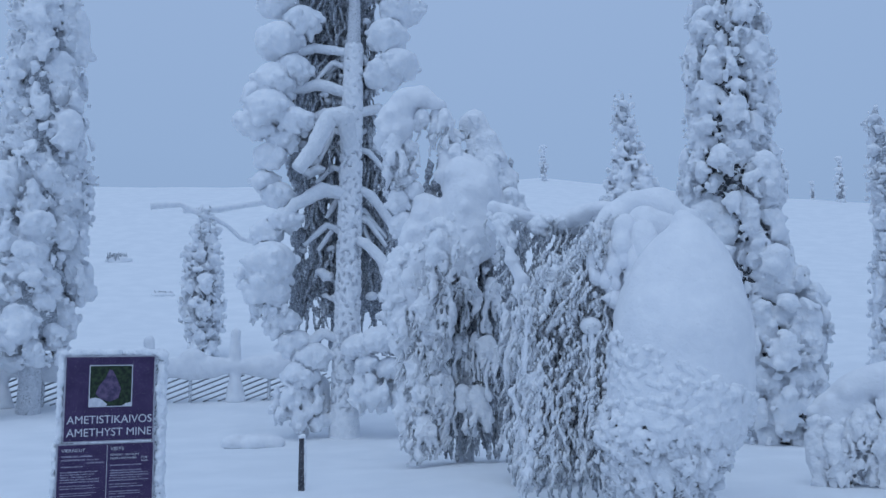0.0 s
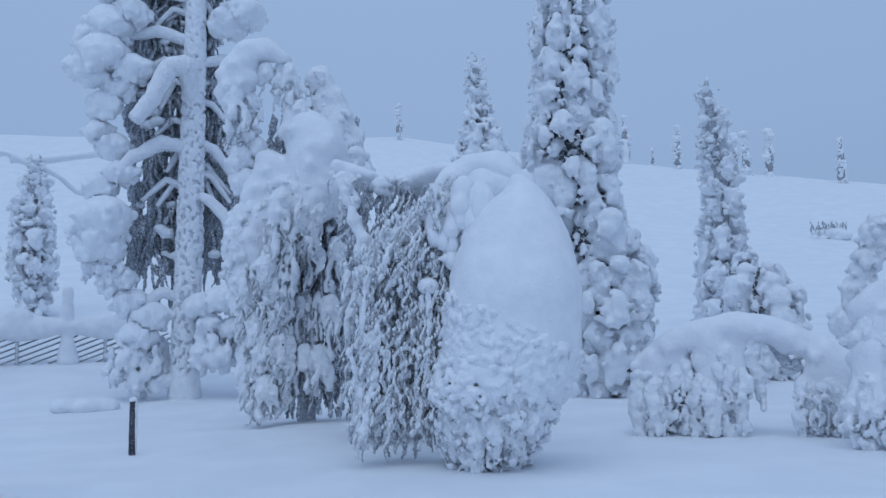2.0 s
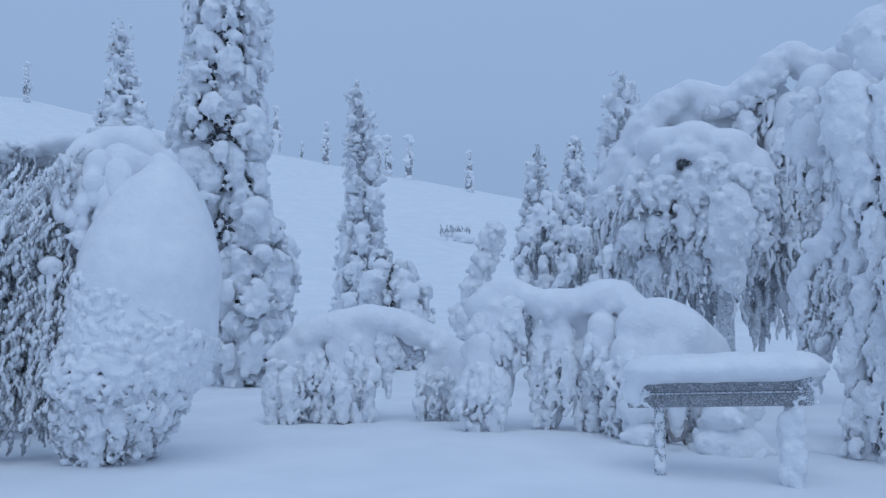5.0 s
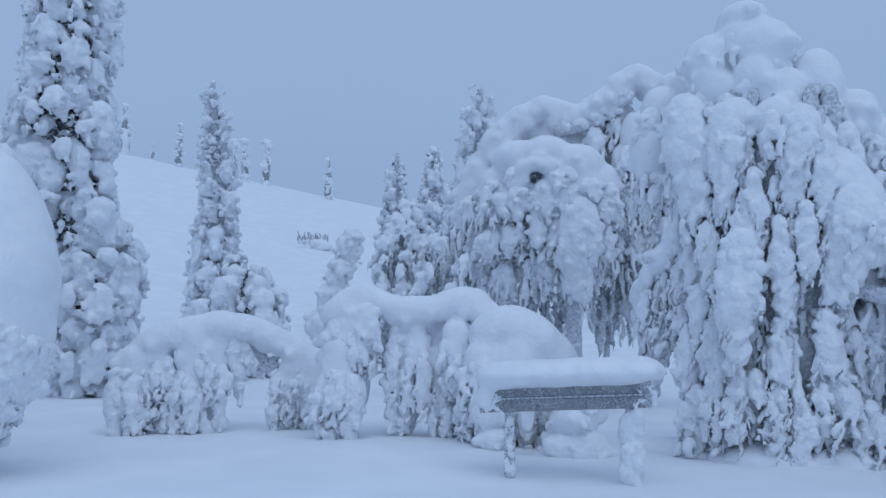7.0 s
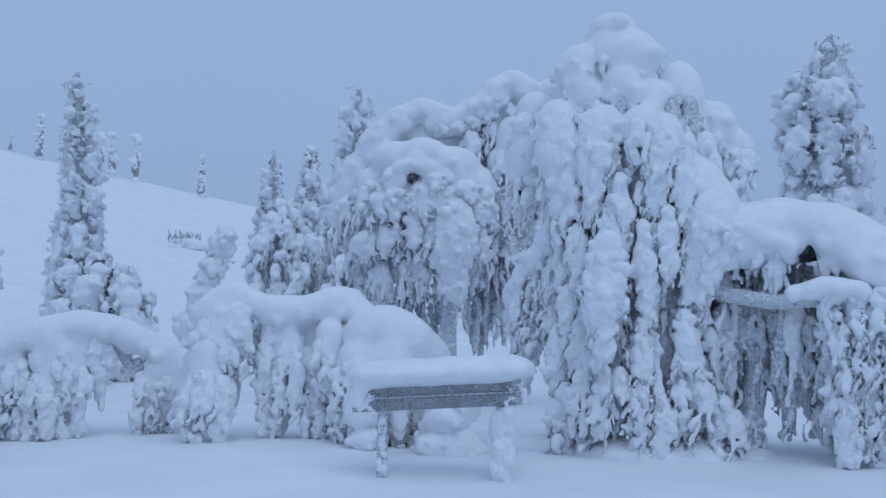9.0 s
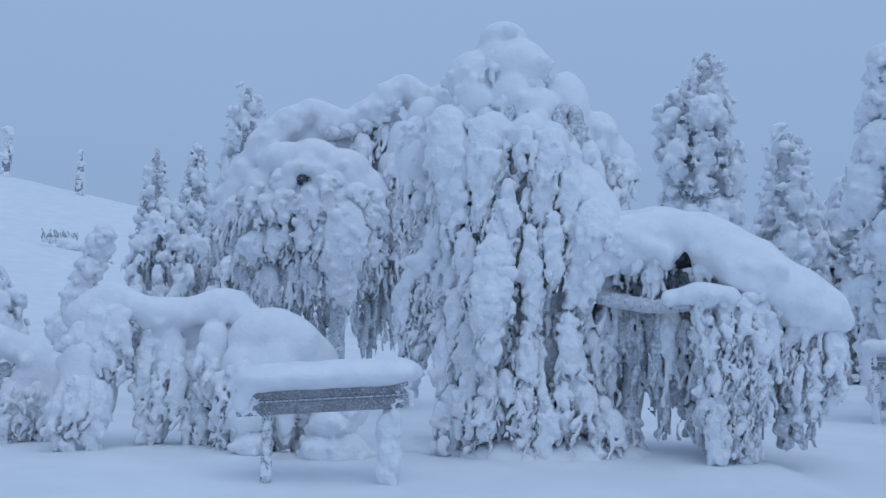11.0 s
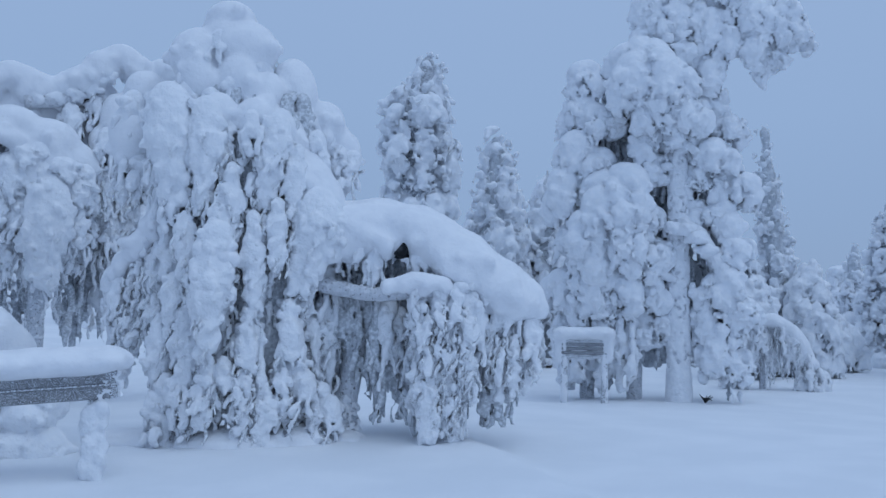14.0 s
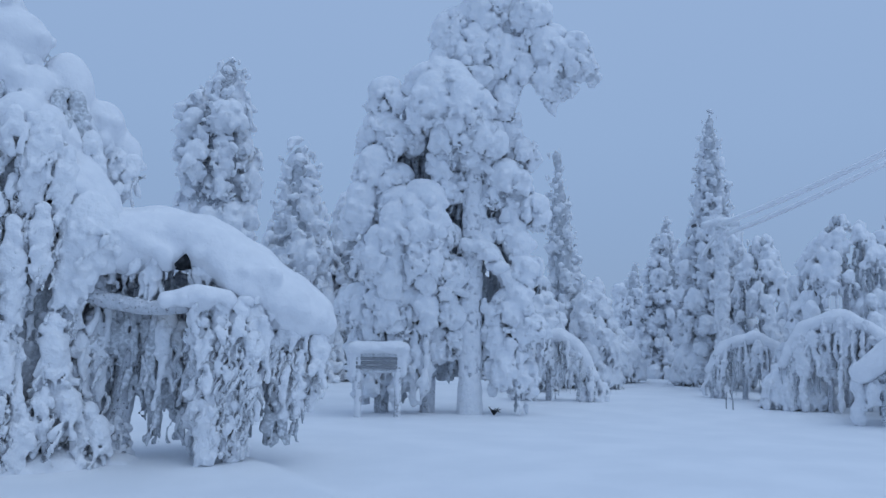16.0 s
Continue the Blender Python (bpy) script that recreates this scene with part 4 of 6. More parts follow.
spruce(28.4, 27.1, 55, [(.2, .9, 0), (1.5, .8, 0), (2.6, .75, 0), (3.5, .6, 0), (5.0, .52, 0), (6.2, .42, -.1), (7.4, .3, -.2), (8.2, .15, -.25)], 0.06, "slim snow-crusted spruce at the foot of the fell", size=.26, gaps=.05, core_share=.5, inner=M_GREYTWIG)
spruce(75.7, 23.2, 56, [(.3, 1.1, 0), (2.5, 1.1, 0), (4.5, .95, 0), (6.4, .88, 0), (7.3, .8, -.1), (8.0, .5, .1), (8.8, .25, .2)], 0.055, "snow-crusted spruce with a blunt top", size=.32, gaps=.18, core_share=.6, inner=M_GREYTWIG)
spruce(80.9, 26.0, 57, [(.3, 1.2, 0), (2.0, 1.1, 0), (4.0, .9, 0), (5.2, .6, 0), (6.3, .5, 0), (7.0, .3, 0)], 0.07, "snow-crusted spruce beside the blunt-topped one", size=.36, core_share=.6, inner=M_HAZEFROST)
spruce(98.6, 26.3, 58, [(.3, .9, .2), (2.0, .8, .1), (3.2, .5, 0), (4.6, .36, -.1), (6.0, .25, -.2), (7.2, .12, -.25)], 0.05, "slender snow-packed spruce across the clearing", size=.21, gaps=.1, core_share=.6, inner=M_HAZEFROST)
spruce(107.2, 28.4, 59, [(.3, 1.0, .3), (1.5, 1.1, .5), (3.2, 1.0, .4), (4.6, .8, .4), (5.4, .55, .35), (6.6, .42, .3), (7.6, .35, .3), (8.6, .12, .33)], 0.05, "tall pointed snow-packed spruce", size=.25, gaps=.1, inner=M_HAZEFROST)

# Wires and crossarm of a power pole, built as limbs of this spruce.
for k, path in enumerate(([(0, 0, 5.5, .1), (-.9, 0, 5.95, .1), (-1.5, 0, 5.9, .12), (-2.0, 0, 5.85, .16)], [(.1, 0, 5.6, .1), (.9, .3, 5.2, .09), (1.4, .4, 4.75, .1), (2.2, .5, 4.55, .09)], [(-.8, 1, 5.9, .12), (.6, 1.5, 6.1, .14), (2.6, 2, 6.6, .13)])):
    part("limb", tube("limb", path, M_RIME, 10, .12, k), small, "rimed power-pole wire built as a limb")


def lobe(caps, hang, rng, u, v, top, bottom, w, smooth=.5):
    """A hanging lobe of snow: a smooth hood above, a knobbly body below that reaches nearly to the ground."""
    span = top - bottom
    n = max(3, int(span * smooth / .08))
    for k in range(n):
        t = smooth * k / n
        z = top - w * .6 - t * (span - w * .6)
        q = .84 * w * (.86 + .16 * math.sin(2.6 * t + .4)) * rng.uniform(.92, 1.06)
        caps.append((u + rng.uniform(-.04, .04), v + .04 + rng.uniform(-.03, .03), z, q, q * .8, q * .8))
    m = 1 + int(w / .1)
    for k in range(m):
        a = math.pi * (k + rng.uniform(.2, .8)) / m
        x, y = u - w * .72 * math.cos(a), v - w * .55 * math.sin(a)
        z = top - span * smooth * rng.uniform(.3, .85)
        tongue(hang, rng, x, y, z, w * rng.uniform(.38, .58), max(.15, (z - bottom) * rng.uniform(.6, 1.0)), .25, 2)
    for k in range(3 + int(w * 14)):
        a, z = rng.uniform(3.0, 6.4), top - span * rng.uniform(.25, .95)
        bough(hang, rng, u + w * .75 * math.cos(a), v + w * .6 * math.sin(a), max(z, .12), math.cos(a), math.sin(a), w * rng.uniform(.2, .36), 12)


def low_arches():
    """Saplings pressed down into arches, with smooth lobes of snow that hang to the ground."""
    rng = np.random.default_rng(61)
    caps, hang, dark = [], [], []
    drift(caps, rng, [(-1.1, 0, 1.0, .2), (-.68, 0, 1.32, .22), (.03, 0, 1.5, .22), (.51, 0, 1.43, .22), (1.03, 0, 1.2, .22), (1.41, 0, .95, .23), (1.66, 0, .65, .22)], .85, .06, .3)
    for u, v, top, bot, w, sm in ((-1.02, -.1, 1.2, .0, .25, .6), (-.68, -.05, 1.25, .1, .2, .55), (-.24, -.15, 1.5, .02, .24, .65), (.07, -.1, 1.45, .1, .17, .5), (1.05, -.12, 1.05, .02, .22, .65), (1.42, -.12, 1.0, .0, .3, .75), (.92, -.15, .85, .2, .16, .6)):
        lobe(caps, hang, rng, u, v, top, bot, w, sm)
    for u, top, ln in ((.27, 1.3, .75), (.36, 1.3, .95), (.44, 1.35, .6), (.32, 1.2, .8)):
        strand(hang, rng, u, -.1, top, ln, .055)
    # Grey balls darken the gaps under the arch in place of shade.
    for u, z in ((-.48, .75), (-.46, .55), (.22, 1.0), (.2, .75)):
        dark.append((u, .06, z, .08, .08, .13))
    for u, rx, rz in ((-.9, .3, .6), (-.15, .28, .75), (1.3, .36, .5)):
        caps.append((u, .1, rz * .95, rx, .14, rz))
    weeper("birch_sapling", 28.9, 12.3, "sapling pressed into a low arch of snow", caps, hang, 0.024, 62, .012, bumps=.15, knob=1.2, smooth_melt=.11, dark=dark, limbs=[[(.55, .15, 1.25, .07), (.72, .05, .95, .075), (.86, .0, 1.02, .05)], [(.6, .0, .9, .05), (.75, .0, .88, .045), (.9, 0, .95, .04)]])
    caps, hang, dark = [], [], []
    drift(caps, rng, [(-.95, 0, 1.6, .24), (-.6, 0, 1.82, .24), (-.17, 0, 1.66, .2), (.21, 0, 1.65, .22), (.76, 0, 1.78, .24), (1.08, 0, 1.55, .22)], .85, .06, .3)
    for u, v, top, bot, w, sm in ((-.87, -.2, 1.32, .0, .28, .65), (-.68, -.1, 1.95, .8, .29, .8), (-.1, 0, 1.6, .0, .16, .4), (.13, -.1, 1.5, .2, .15, .5), (.64, -.22, 1.55, .6, .22, .85), (.63, -.12, .8, .0, .16, .35), (.38, -.05, 1.2, .1, .13, .4), (1.0, -.1, 1.5, .05, .23, .6)):
        lobe(caps, hang, rng, u, v, top, bot, w, sm)
    # More grey balls, coloured for the shade between the lobes.
    for u, z in ((-.3, 1.3), (-.28, 1.1), (-.26, .9), (.3, .75), (.8, .6)):
        dark.append((u, .12, z, .09, .07, .13))
    for u, rx, rz in ((-.8, .3, .75), (-.02, .22, .6), (.5, .26, .75), (.95, .28, .7)):
        caps.append((u, .12, rz * 1.05, rx, .13, rz))
    weeper("birch_sapling", 41.6, 11.3, "bowed saplings joined under one bolster of snow", caps, hang, 0.024, 64, .012, bumps=.15, knob=1.2, smooth_melt=.11, dark=dark)
    caps, hang = [], []
    drift(caps, rng, [(-.25, 0, 1.35, .32), (-.02, 0, 1.46, .32), (.24, 0, 1.36, .34), (.48, 0, 1.1, .34), (.55, 0, .7, .3)], .9, .04, .2)
    for u, v, top, bot, w, sm in ((-.3, -.2, 1.3, .05, .3, .85), (.1, -.25, 1.4, .05, .34, .85), (.45, -.2, 1.1, .02, .3, .8), (-.45, 0, .9, .05, .2, .6)):
        lobe(caps, hang, rng, u, v, top, bot, w, sm)
    weeper("birch_sapling", 48.4, 11.0, "rounded snow-buried sapling behind the board", caps, hang, 0.03, 66, .012, bumps=0, knob=1.2, smooth_melt=.13)
    caps, hang = [], []
    for u, z, r in ((.27, 3.22, .27), (.2, 3.05, .24), (.12, 2.7, .22), (-.02, 2.4, .26), (-.15, 2.05, .3), (.1, 2.0, .22), (-.25, 1.6, .3), (.05, 1.5, .28), (-.1, 1.1, .32), (-.35, .9, .26), (.2, .9, .28)):
        bough(hang, rng, u, rng.uniform(-.08, .0), z, rng.uniform(-.6, .6), -.8, r, 16)
    weeper("buried_sapling", 36.5, 17.1, "upright sapling under a round head of snow", caps, hang, 0.038, 68, .014, trunk=[(0, 0, -.2, .06), (0, 0, 1.6, .05), (.1, 0, 2.6, .03)], bumps=0, smooth_melt=.12)
    e = tree("birch_sapling", 30.7, 22.0, "clump of snow-laden bowed saplings with dark hollows")
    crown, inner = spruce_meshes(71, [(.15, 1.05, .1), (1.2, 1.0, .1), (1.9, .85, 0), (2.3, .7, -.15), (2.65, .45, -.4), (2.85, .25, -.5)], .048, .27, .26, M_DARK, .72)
    part("crown", crown, e)
    # The core's dark colour supplies the shade seen in the hollows.
    part("inner_brush", inner, e, "dark core coloured as shade in the crown's hollows")


low_arches()


def birch_domed():
    rng = np.random.default_rng(81)
    caps, hang, dark = [], [], []
    drift(caps, rng, [(-2.05, .2, 3.6, .24), (-1.75, .2, 4.4, .28), (-1.4, .1, 5.0, .29), (-.95, .1, 5.45, .29), (-.5, .1, 5.7, .27), (.0, .1, 5.55, .2)])
    drift(caps, rng, [(-.3, .1, 5.42, .24), (.3, .1, 5.5, .25), (.7, .1, 5.75, .27), (1.0, .1, 6.12, .28), (1.25, .1, 6.22, .26)], .9, .22, 1.6)
    for u, z in ((-.1, 5.3), (.2, 5.3), (.5, 5.4), (.75, 5.55), (.95, 5.8)):
        clump(hang, rng, u, -.02, z, .17, 14, .8)
    for u, v, z, rx, rz in ((-.35, .25, 5.0, .45, .42), (.15, .35, 4.95, .45, .42), (.6, .4, 5.0, .45, .5), (.95, .4, 5.3, .35, .5)):
        caps.append((u, v, z, rx, rx * .6, rz))
    tassels(hang, rng, [(.3, .05, 5.0), (.7, .1, 5.2), (1.0, .1, 5.5)], 7, (.1, .16), (.5, .9))
    drift(caps, rng, [(1.25, .1, 6.25, .22), (1.55, .1, 6.0, .24), (1.6, .1, 5.7, .2)])
    drift(caps, rng, [(1.9, .1, 6.1, .26), (2.3, .1, 6.0, .3), (2.6, .1, 5.7, .28)])
    for u, v, z, rx, rz in ((-.95, -.3, 4.6, .5, .36), (-.45, -.4, 4.65, .5, .36), (.1, -.4, 4.45, .5, .4), (.5, -.3, 4.1, .42, .42), (-1.35, -.2, 4.1, .36, .4), (.62, -.3, 3.6, .3, .4), (-.5, -.55, 4.2, .3, .26), (.25, -.6, 4.1, .26, .34), (-.1, -.65, 3.75, .3, .3)):
        caps.append((u, v, z, rx, rx * .9, rz))
    caps += [(-.62, -.82, 4.4, .26, .2, .13), (-.4, -.8, 4.36, .2, .2, .14), (-.85, -.75, 4.3, .16, .2, .18)]
    for u in (-.85, -.3, -.1, .15):
        drift(caps, rng, [(u, -.6, 4.35, .16), (u * 1.1, -.75, 4.05, .14), (u * 1.15, -.8, 3.8, .1)], 1.1)
    tongue(hang, rng, .08, -.8, 3.6, .36, 1.5, .3, 2)
    for z, n, r0 in ((4.2, 8, .24), (3.8, 9, .24), (3.4, 9, .2)):
        for k in range(n):
            u = -1.5 + 2.25 * (k + rng.uniform(.2, .8)) / n
            v = -.25 - .5 * math.sqrt(max(0, 1 - ((u + .4) / 1.3) ** 2))
            if abs(u + .6) > .22 or z < 4:
                bough(hang, rng, u, v, z + rng.uniform(-.12, .12) - .3 * ((u + .4) / 1.2) ** 2, .5 * (u + .4), -.85, r0 * rng.uniform(.7, 1.2))
    tassels(hang, rng, [(-2.0, 0, 3.6), (-1.5, -.4, 3.9), (-.8, -.6, 3.9), (-.2, -.7, 3.6)], 16, (.14, .24), (.4, .8))
    tassels(hang, rng, [(-1.9, 0, 3.1), (-1.3, -.5, 3.3), (-.5, -.6, 3.2), (.4, -.5, 3.2), (.8, -.2, 3.5)], 20, (.13, .22), (.4, .9))
    tassels(hang, rng, [(-1.6, 0, 2.6), (-.8, -.4, 2.6), (.5, -.2, 2.6), (.8, -.1, 3.0)], 14, (.12, .2), (.4, .9))
    for u, z, w, h in ((1.15, 5.0, .26, .5), (1.5, 5.4, .26, .36), (1.2, 4.2, .2, .4), (2.0, 5.0, .26, .5), (2.6, 5.0, .26, .5), (.9, 4.6, .17, .3)):
        caps.append((u, -.05, z, w, w, h))
        tassels(hang, rng, [(u - .2, -.1, z - h * .6), (u + .2, -.1, z - h * .6)], 3, (.1, .16), (.6, 1.2))
    tongues(hang, rng, [(.9, .0, 4.6), (1.6, .0, 4.8), (2.6, .0, 4.8)], 7, (.12, .22), (.6, 1.3))
    tongues(hang, rng, [(.95, .05, 3.4), (1.6, .05, 3.6), (2.6, .05, 3.6)], 7, (.1, .2), (.6, 1.3))
    tassels(hang, rng, [(.9, .2, 4.2), (1.6, .2, 4.4), (2.6, .2, 4.4)], 12, (.12, .2), (.7, 1.4))
    tassels(hang, rng, [(.9, .2, 3.1), (1.6, .2, 3.3), (2.6, .2, 3.3)], 16, (.12, .2), (.7, 1.4))
    tassels(hang, rng, [(1.0, .2, 2.0), (1.6, .2, 2.1), (2.6, .2, 2.1)], 12, (.1, .18), (.6, 1.2))
    for _ in range(260):
        strand(dark, rng, rng.uniform(-1.7, 2.6), rng.uniform(.1, .9), rng.uniform(1.8, 5.2), rng.uniform(.5, 1.2), rng.uniform(.035, .07))
    weeper("birch_tree", 52.1, 16.1, "great bowed birch with a domed snow crown", caps, hang, 0.033, 82, .022, dark=dark, fringe=fringe_of(hang, rng, 420, (.15, .45), (.018, .028)), limbs=[[(-.3, -.1, 5.15, .13), (.4, -.05, 5.3, .12), (.9, 0, 5.85, .11)]],
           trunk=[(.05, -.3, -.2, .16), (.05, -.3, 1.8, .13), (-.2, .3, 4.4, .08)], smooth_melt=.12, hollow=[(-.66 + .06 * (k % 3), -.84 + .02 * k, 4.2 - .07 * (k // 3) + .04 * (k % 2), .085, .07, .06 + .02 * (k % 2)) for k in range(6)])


def birch_great():
    rng = np.random.default_rng(91)
    caps, hang, dark = [], [], []
    for u, v, z, rx, rz in ((-.26, .05, 5.12, .29, .2), (-.1, .0, 4.72, .42, .36), (-.62, .05, 4.6, .36, .36), (-.3, 0, 4.9, .26, .2), (-.15, -.2, 4.35, .25, .26), (-.58, -.15, 4.28, .24, .3), (.18, -.15, 4.15, .24, .28),
                            (.52, .1, 4.25, .3, .44), (.92, .2, 3.9, .26, .3), (1.18, .3, 3.6, .22, .26), (-1.38, .2, 3.65, .26, .36), (-1.25, .3, 4.2, .26, .26), (-.86, -.2, 3.85, .3, .26), (-.35, -.35, 3.85, .22, .24), (.05, -.4, 3.8, .22, .24), (.35, -.3, 3.7, .2, .26)):
        caps.append((u, v, z, rx, rx * .9, rz))
        tassels(hang, rng, [(u - rx * .7, v - .1, z - rz * .6), (u + rx * .7, v - .1, z - rz * .6)], 3, (.08, .15), (.4, .9), .12, .08)
    drift(caps, rng, [(.48, -.1, 3.75, .14), (.6, -.15, 3.35, .22), (.78, -.2, 3.0, .33), (.86, -.2, 2.7, .35)], 1.1, .05)
    drift(caps, rng, [(-.3, -.62, 2.5, .1), (-.3, -.66, 2.3, .19), (-.3, -.66, 2.1, .22)], 1.1, .05)
    tassels(hang, rng, [(-.5, -.72, 2.0), (-.3, -.8, 1.95), (-.1, -.72, 2.0)], 6, (.07, .11), (.4, .8), .04, .08)
    tongue(hang, rng, -.88, -.4, 3.95, .25, 1.3, .3)
    tongue(hang, rng, -.45, -.5, 3.85, .2, 1.1, .25)
    tongue(hang, rng, .3, -.5, 3.7, .17, .9, .2)
    tongue(hang, rng, .8, -.45, 2.75, .3, .85, .15)
    tongue(hang, rng, -.3, -.8, 2.35, .2, 1.2, .25)
    drift(caps, rng, [(-.95, -.2, 2.7, .12), (-1.2, 0, 2.3, .13), (-1.45, .2, 2.0, .13)], 1.0)
    for u, v, rx, rz in ((-.75, -.2, .42, .2), (-.1, -.4, .55, .22), (.6, -.35, .5, .24), (1.1, -.25, .4, .16), (-1.2, .1, .5, .14)):
        caps.append((u, v, .02, rx, rx * .8, rz))
    for z, n, ln in ((3.4, 15, (.5, .9)), (2.9, 17, (.5, 1.0)), (2.35, 18, (.5, 1.0)), (1.8, 20, (.5, 1.0)), (1.25, 20, (.5, 1.0))):
        tassels(hang, rng, [(-1.0, -.02, z), (-.6, -.35, z), (0, -.48, z), (.55, -.35, z), (1.0, -.02, z + .1)], n * 6 // 7, (.05, .115), (.7, 1.35), .12, .35)
        tongues(hang, rng, [(-.95, -.2, z), (-.6, -.52, z), (0, -.66, z), (.55, -.52, z), (1.0, -.2, z + .05)], n // 4, (.065, .13), (.5, 1.1), .08, .3)
    tongues(hang, rng, [(-.95, -.35, .75), (-.4, -.68, .85), (.2, -.7, .8), (.7, -.5, .8)], 6, (.09, .15), (.4, .7), .06, .15)
    tassels(hang, rng, [(-.95, -.3, .65), (-.4, -.6, .75), (.2, -.6, .7), (.6, -.5, .7)], 10, (.09, .17), (.4, .7), .14, .15)
    tongues(hang, rng, [(-1.5, .2, 1.75), (-1.2, .05, 2.1), (-.95, -.1, 2.4)], 6, (.08, .14), (.5, 1.0), .08, .12)
    tassels(hang, rng, [(-1.6, .4, 1.9), (-1.25, .2, 2.2), (-.95, .1, 2.5)], 13, (.08, .15), (.5, 1.1), .15)
    tassels(hang, rng, [(-1.5, .3, 1.3), (-1.2, .2, 1.4)], 6, (.07, .13), (.4, .7), .15)
    for _ in range(90):
        z = rng.uniform(.9, 2.4)
        strand(dark, rng, rng.uniform(.75, 1.3), rng.uniform(-.1, .25), z, min(z - .2, rng.uniform(.4, .9)), rng.uniform(.022, .038))
    for t in np.linspace(0, 1, 16):
        tassel(hang, rng, .5 + .5 * t + rng.uniform(-.1, .1), -.45 + rng.uniform(-.15, .2), .95 - .6 * t + rng.uniform(-.1, .15), rng.uniform(.1, .17), .5)
    for _ in range(330):
        z = rng.uniform(.7, 4.2)
        a = rng.uniform(math.pi, 6.28)
        strand(dark, rng, .7 * math.cos(a), .32 * math.sin(a), z, rng.uniform(.5, 1.0), rng.uniform(.03, .055))
    e = weeper("birch_tree", 64.8, 10.6, "great weeping birch hung with long rime fingers", caps, hang, 0.025, 92, .013, dark=dark, fringe=fringe_of(hang, rng, 520), trunk=[(0, .1, -.2, .18), (0, .1, 2.0, .14), (-.2, 0, 4.6, .06)], smooth_melt=.07)
    for u, v, z in ((-.72, -.62, .2), (.1, -.8, .22), (.5, -.74, .2), (.8, -.62, .16)):
        part("bare_wood", skin("bare_wood", [(u + .03 * k, v + .07, z - .05 + .05 * k, .028, .03, .06) for k in range(4)], M_TWIG, .018, .02, .008, 2, 3), e, "dark wood and shade in a hollow of the snow")


def birch_bowed():
    rng = np.random.default_rng(101)
    caps, hang, dark = [], [], []
    for dv, dz in ((0, 0), (-.32, -.1), (.35, -.1)):
        drift(caps, rng, [(-.8, dv, 2.64 + dz, .25), (-.3, dv, 2.68 + dz, .27), (.2, dv, 2.62 + dz, .27), (.65, dv, 2.36 + dz, .27), (1.1, dv, 2.06 + dz, .27), (1.5, dv * .7, 1.82 + dz, .23), (1.66, dv * .5, 1.66 + dz, .17)])
    drift(caps, rng, [(.45, -.45, 2.3, .24), (.8, -.5, 2.05, .27), (1.15, -.45, 1.8, .27), (1.45, -.35, 1.62, .2)], .9, .08, .3)
    drift(caps, rng, [(.35, -.45, 2.45, .14), (.45, -.6, 2.2, .12), (.75, -.55, 2.15, .16), (1.1, -.5, 1.9, .18), (1.4, -.4, 1.65, .15), (1.5, -.35, 1.5, .09)])
    drift(caps, rng, [(-.45, -.5, 2.42, .17), (-.22, -.6, 2.3, .12), (-.12, -.6, 2.15, .08)])
    for u, v, z, r in ((-.75, -.35, 2.42, .28), (-.5, -.42, 2.36, .27), (-.27, -.45, 2.38, .19), (.4, -.45, 2.32, .24), (.62, -.52, 2.1, .24), (.92, -.5, 1.93, .24), (1.22, -.45, 1.72, .21)):
        caps.append((u, v, z, r, r * .85, r * 1.05))
    drift(caps, rng, [(-.1, -.78, 1.8, .09), (.2, -.8, 1.86, .14), (.5, -.8, 1.83, .14), (.72, -.75, 1.8, .1)], .75)
    tassels(hang, rng, [(-1.0, -.1, 2.5), (-.5, -.4, 2.45), (-.2, -.5, 2.2)], 9, (.08, .15), (.3, .7), .15)
    tongues(hang, rng, [(.2, -.72, 1.75), (.5, -.8, 1.7), (.85, -.65, 1.65)], 5, (.09, .15), (.5, .9), .06, .1)
    tongues(hang, rng, [(.95, -.5, 1.65), (1.3, -.42, 1.45), (1.68, -.25, 1.4)], 6, (.08, .13), (.35, .7), .06, .1)
    tongues(hang, rng, [(.25, -.75, 1.0), (.5, -.72, .95), (.75, -.65, 1.0)], 4, (.08, .13), (.5, .9), .06, .1)
    tassels(hang, rng, [(.25, -.5, 2.15), (.7, -.5, 2.0), (1.2, -.4, 1.75), (1.65, -.2, 1.6)], 13, (.08, .15), (.3, .6), .2)
    tassels(hang, rng, [(.15, -.75, 1.72), (.5, -.75, 1.68), (.85, -.6, 1.65)], 8, (.08, .15), (.6, 1.1), .14)
    tassels(hang, rng, [(.25, -.7, 1.1), (.5, -.65, 1.0), (.75, -.6, 1.1)], 8, (.07, .14), (.5, 1.0), .14)
    tassels(hang, rng, [(.95, -.4, 1.55), (1.3, -.35, 1.4), (1.7, -.2, 1.4)], 9, (.07, .14), (.4, .8), .16)
    tassels(hang, rng, [(1.0, -.4, 1.05), (1.3, -.35, .9)], 4, (.07, .12), (.3, .6), .16)
    tassels(hang, rng, [(-.2, -.2, 1.5), (0, -.3, 1.5), (.2, -.3, 1.4)], 6, (.07, .14), (.6, 1.2), .16)
    tassels(hang, rng, [(-.05, -.3, .8), (.1, -.3, .7), (.5, -.6, .6)], 6, (.07, .14), (.4, .8), .14)
    for _ in range(150):
        strand(dark, rng, rng.uniform(-.9, 1.35), rng.uniform(-.15, .45), rng.uniform(1.5, 2.4), rng.uniform(.3, .9), rng.uniform(.03, .05))
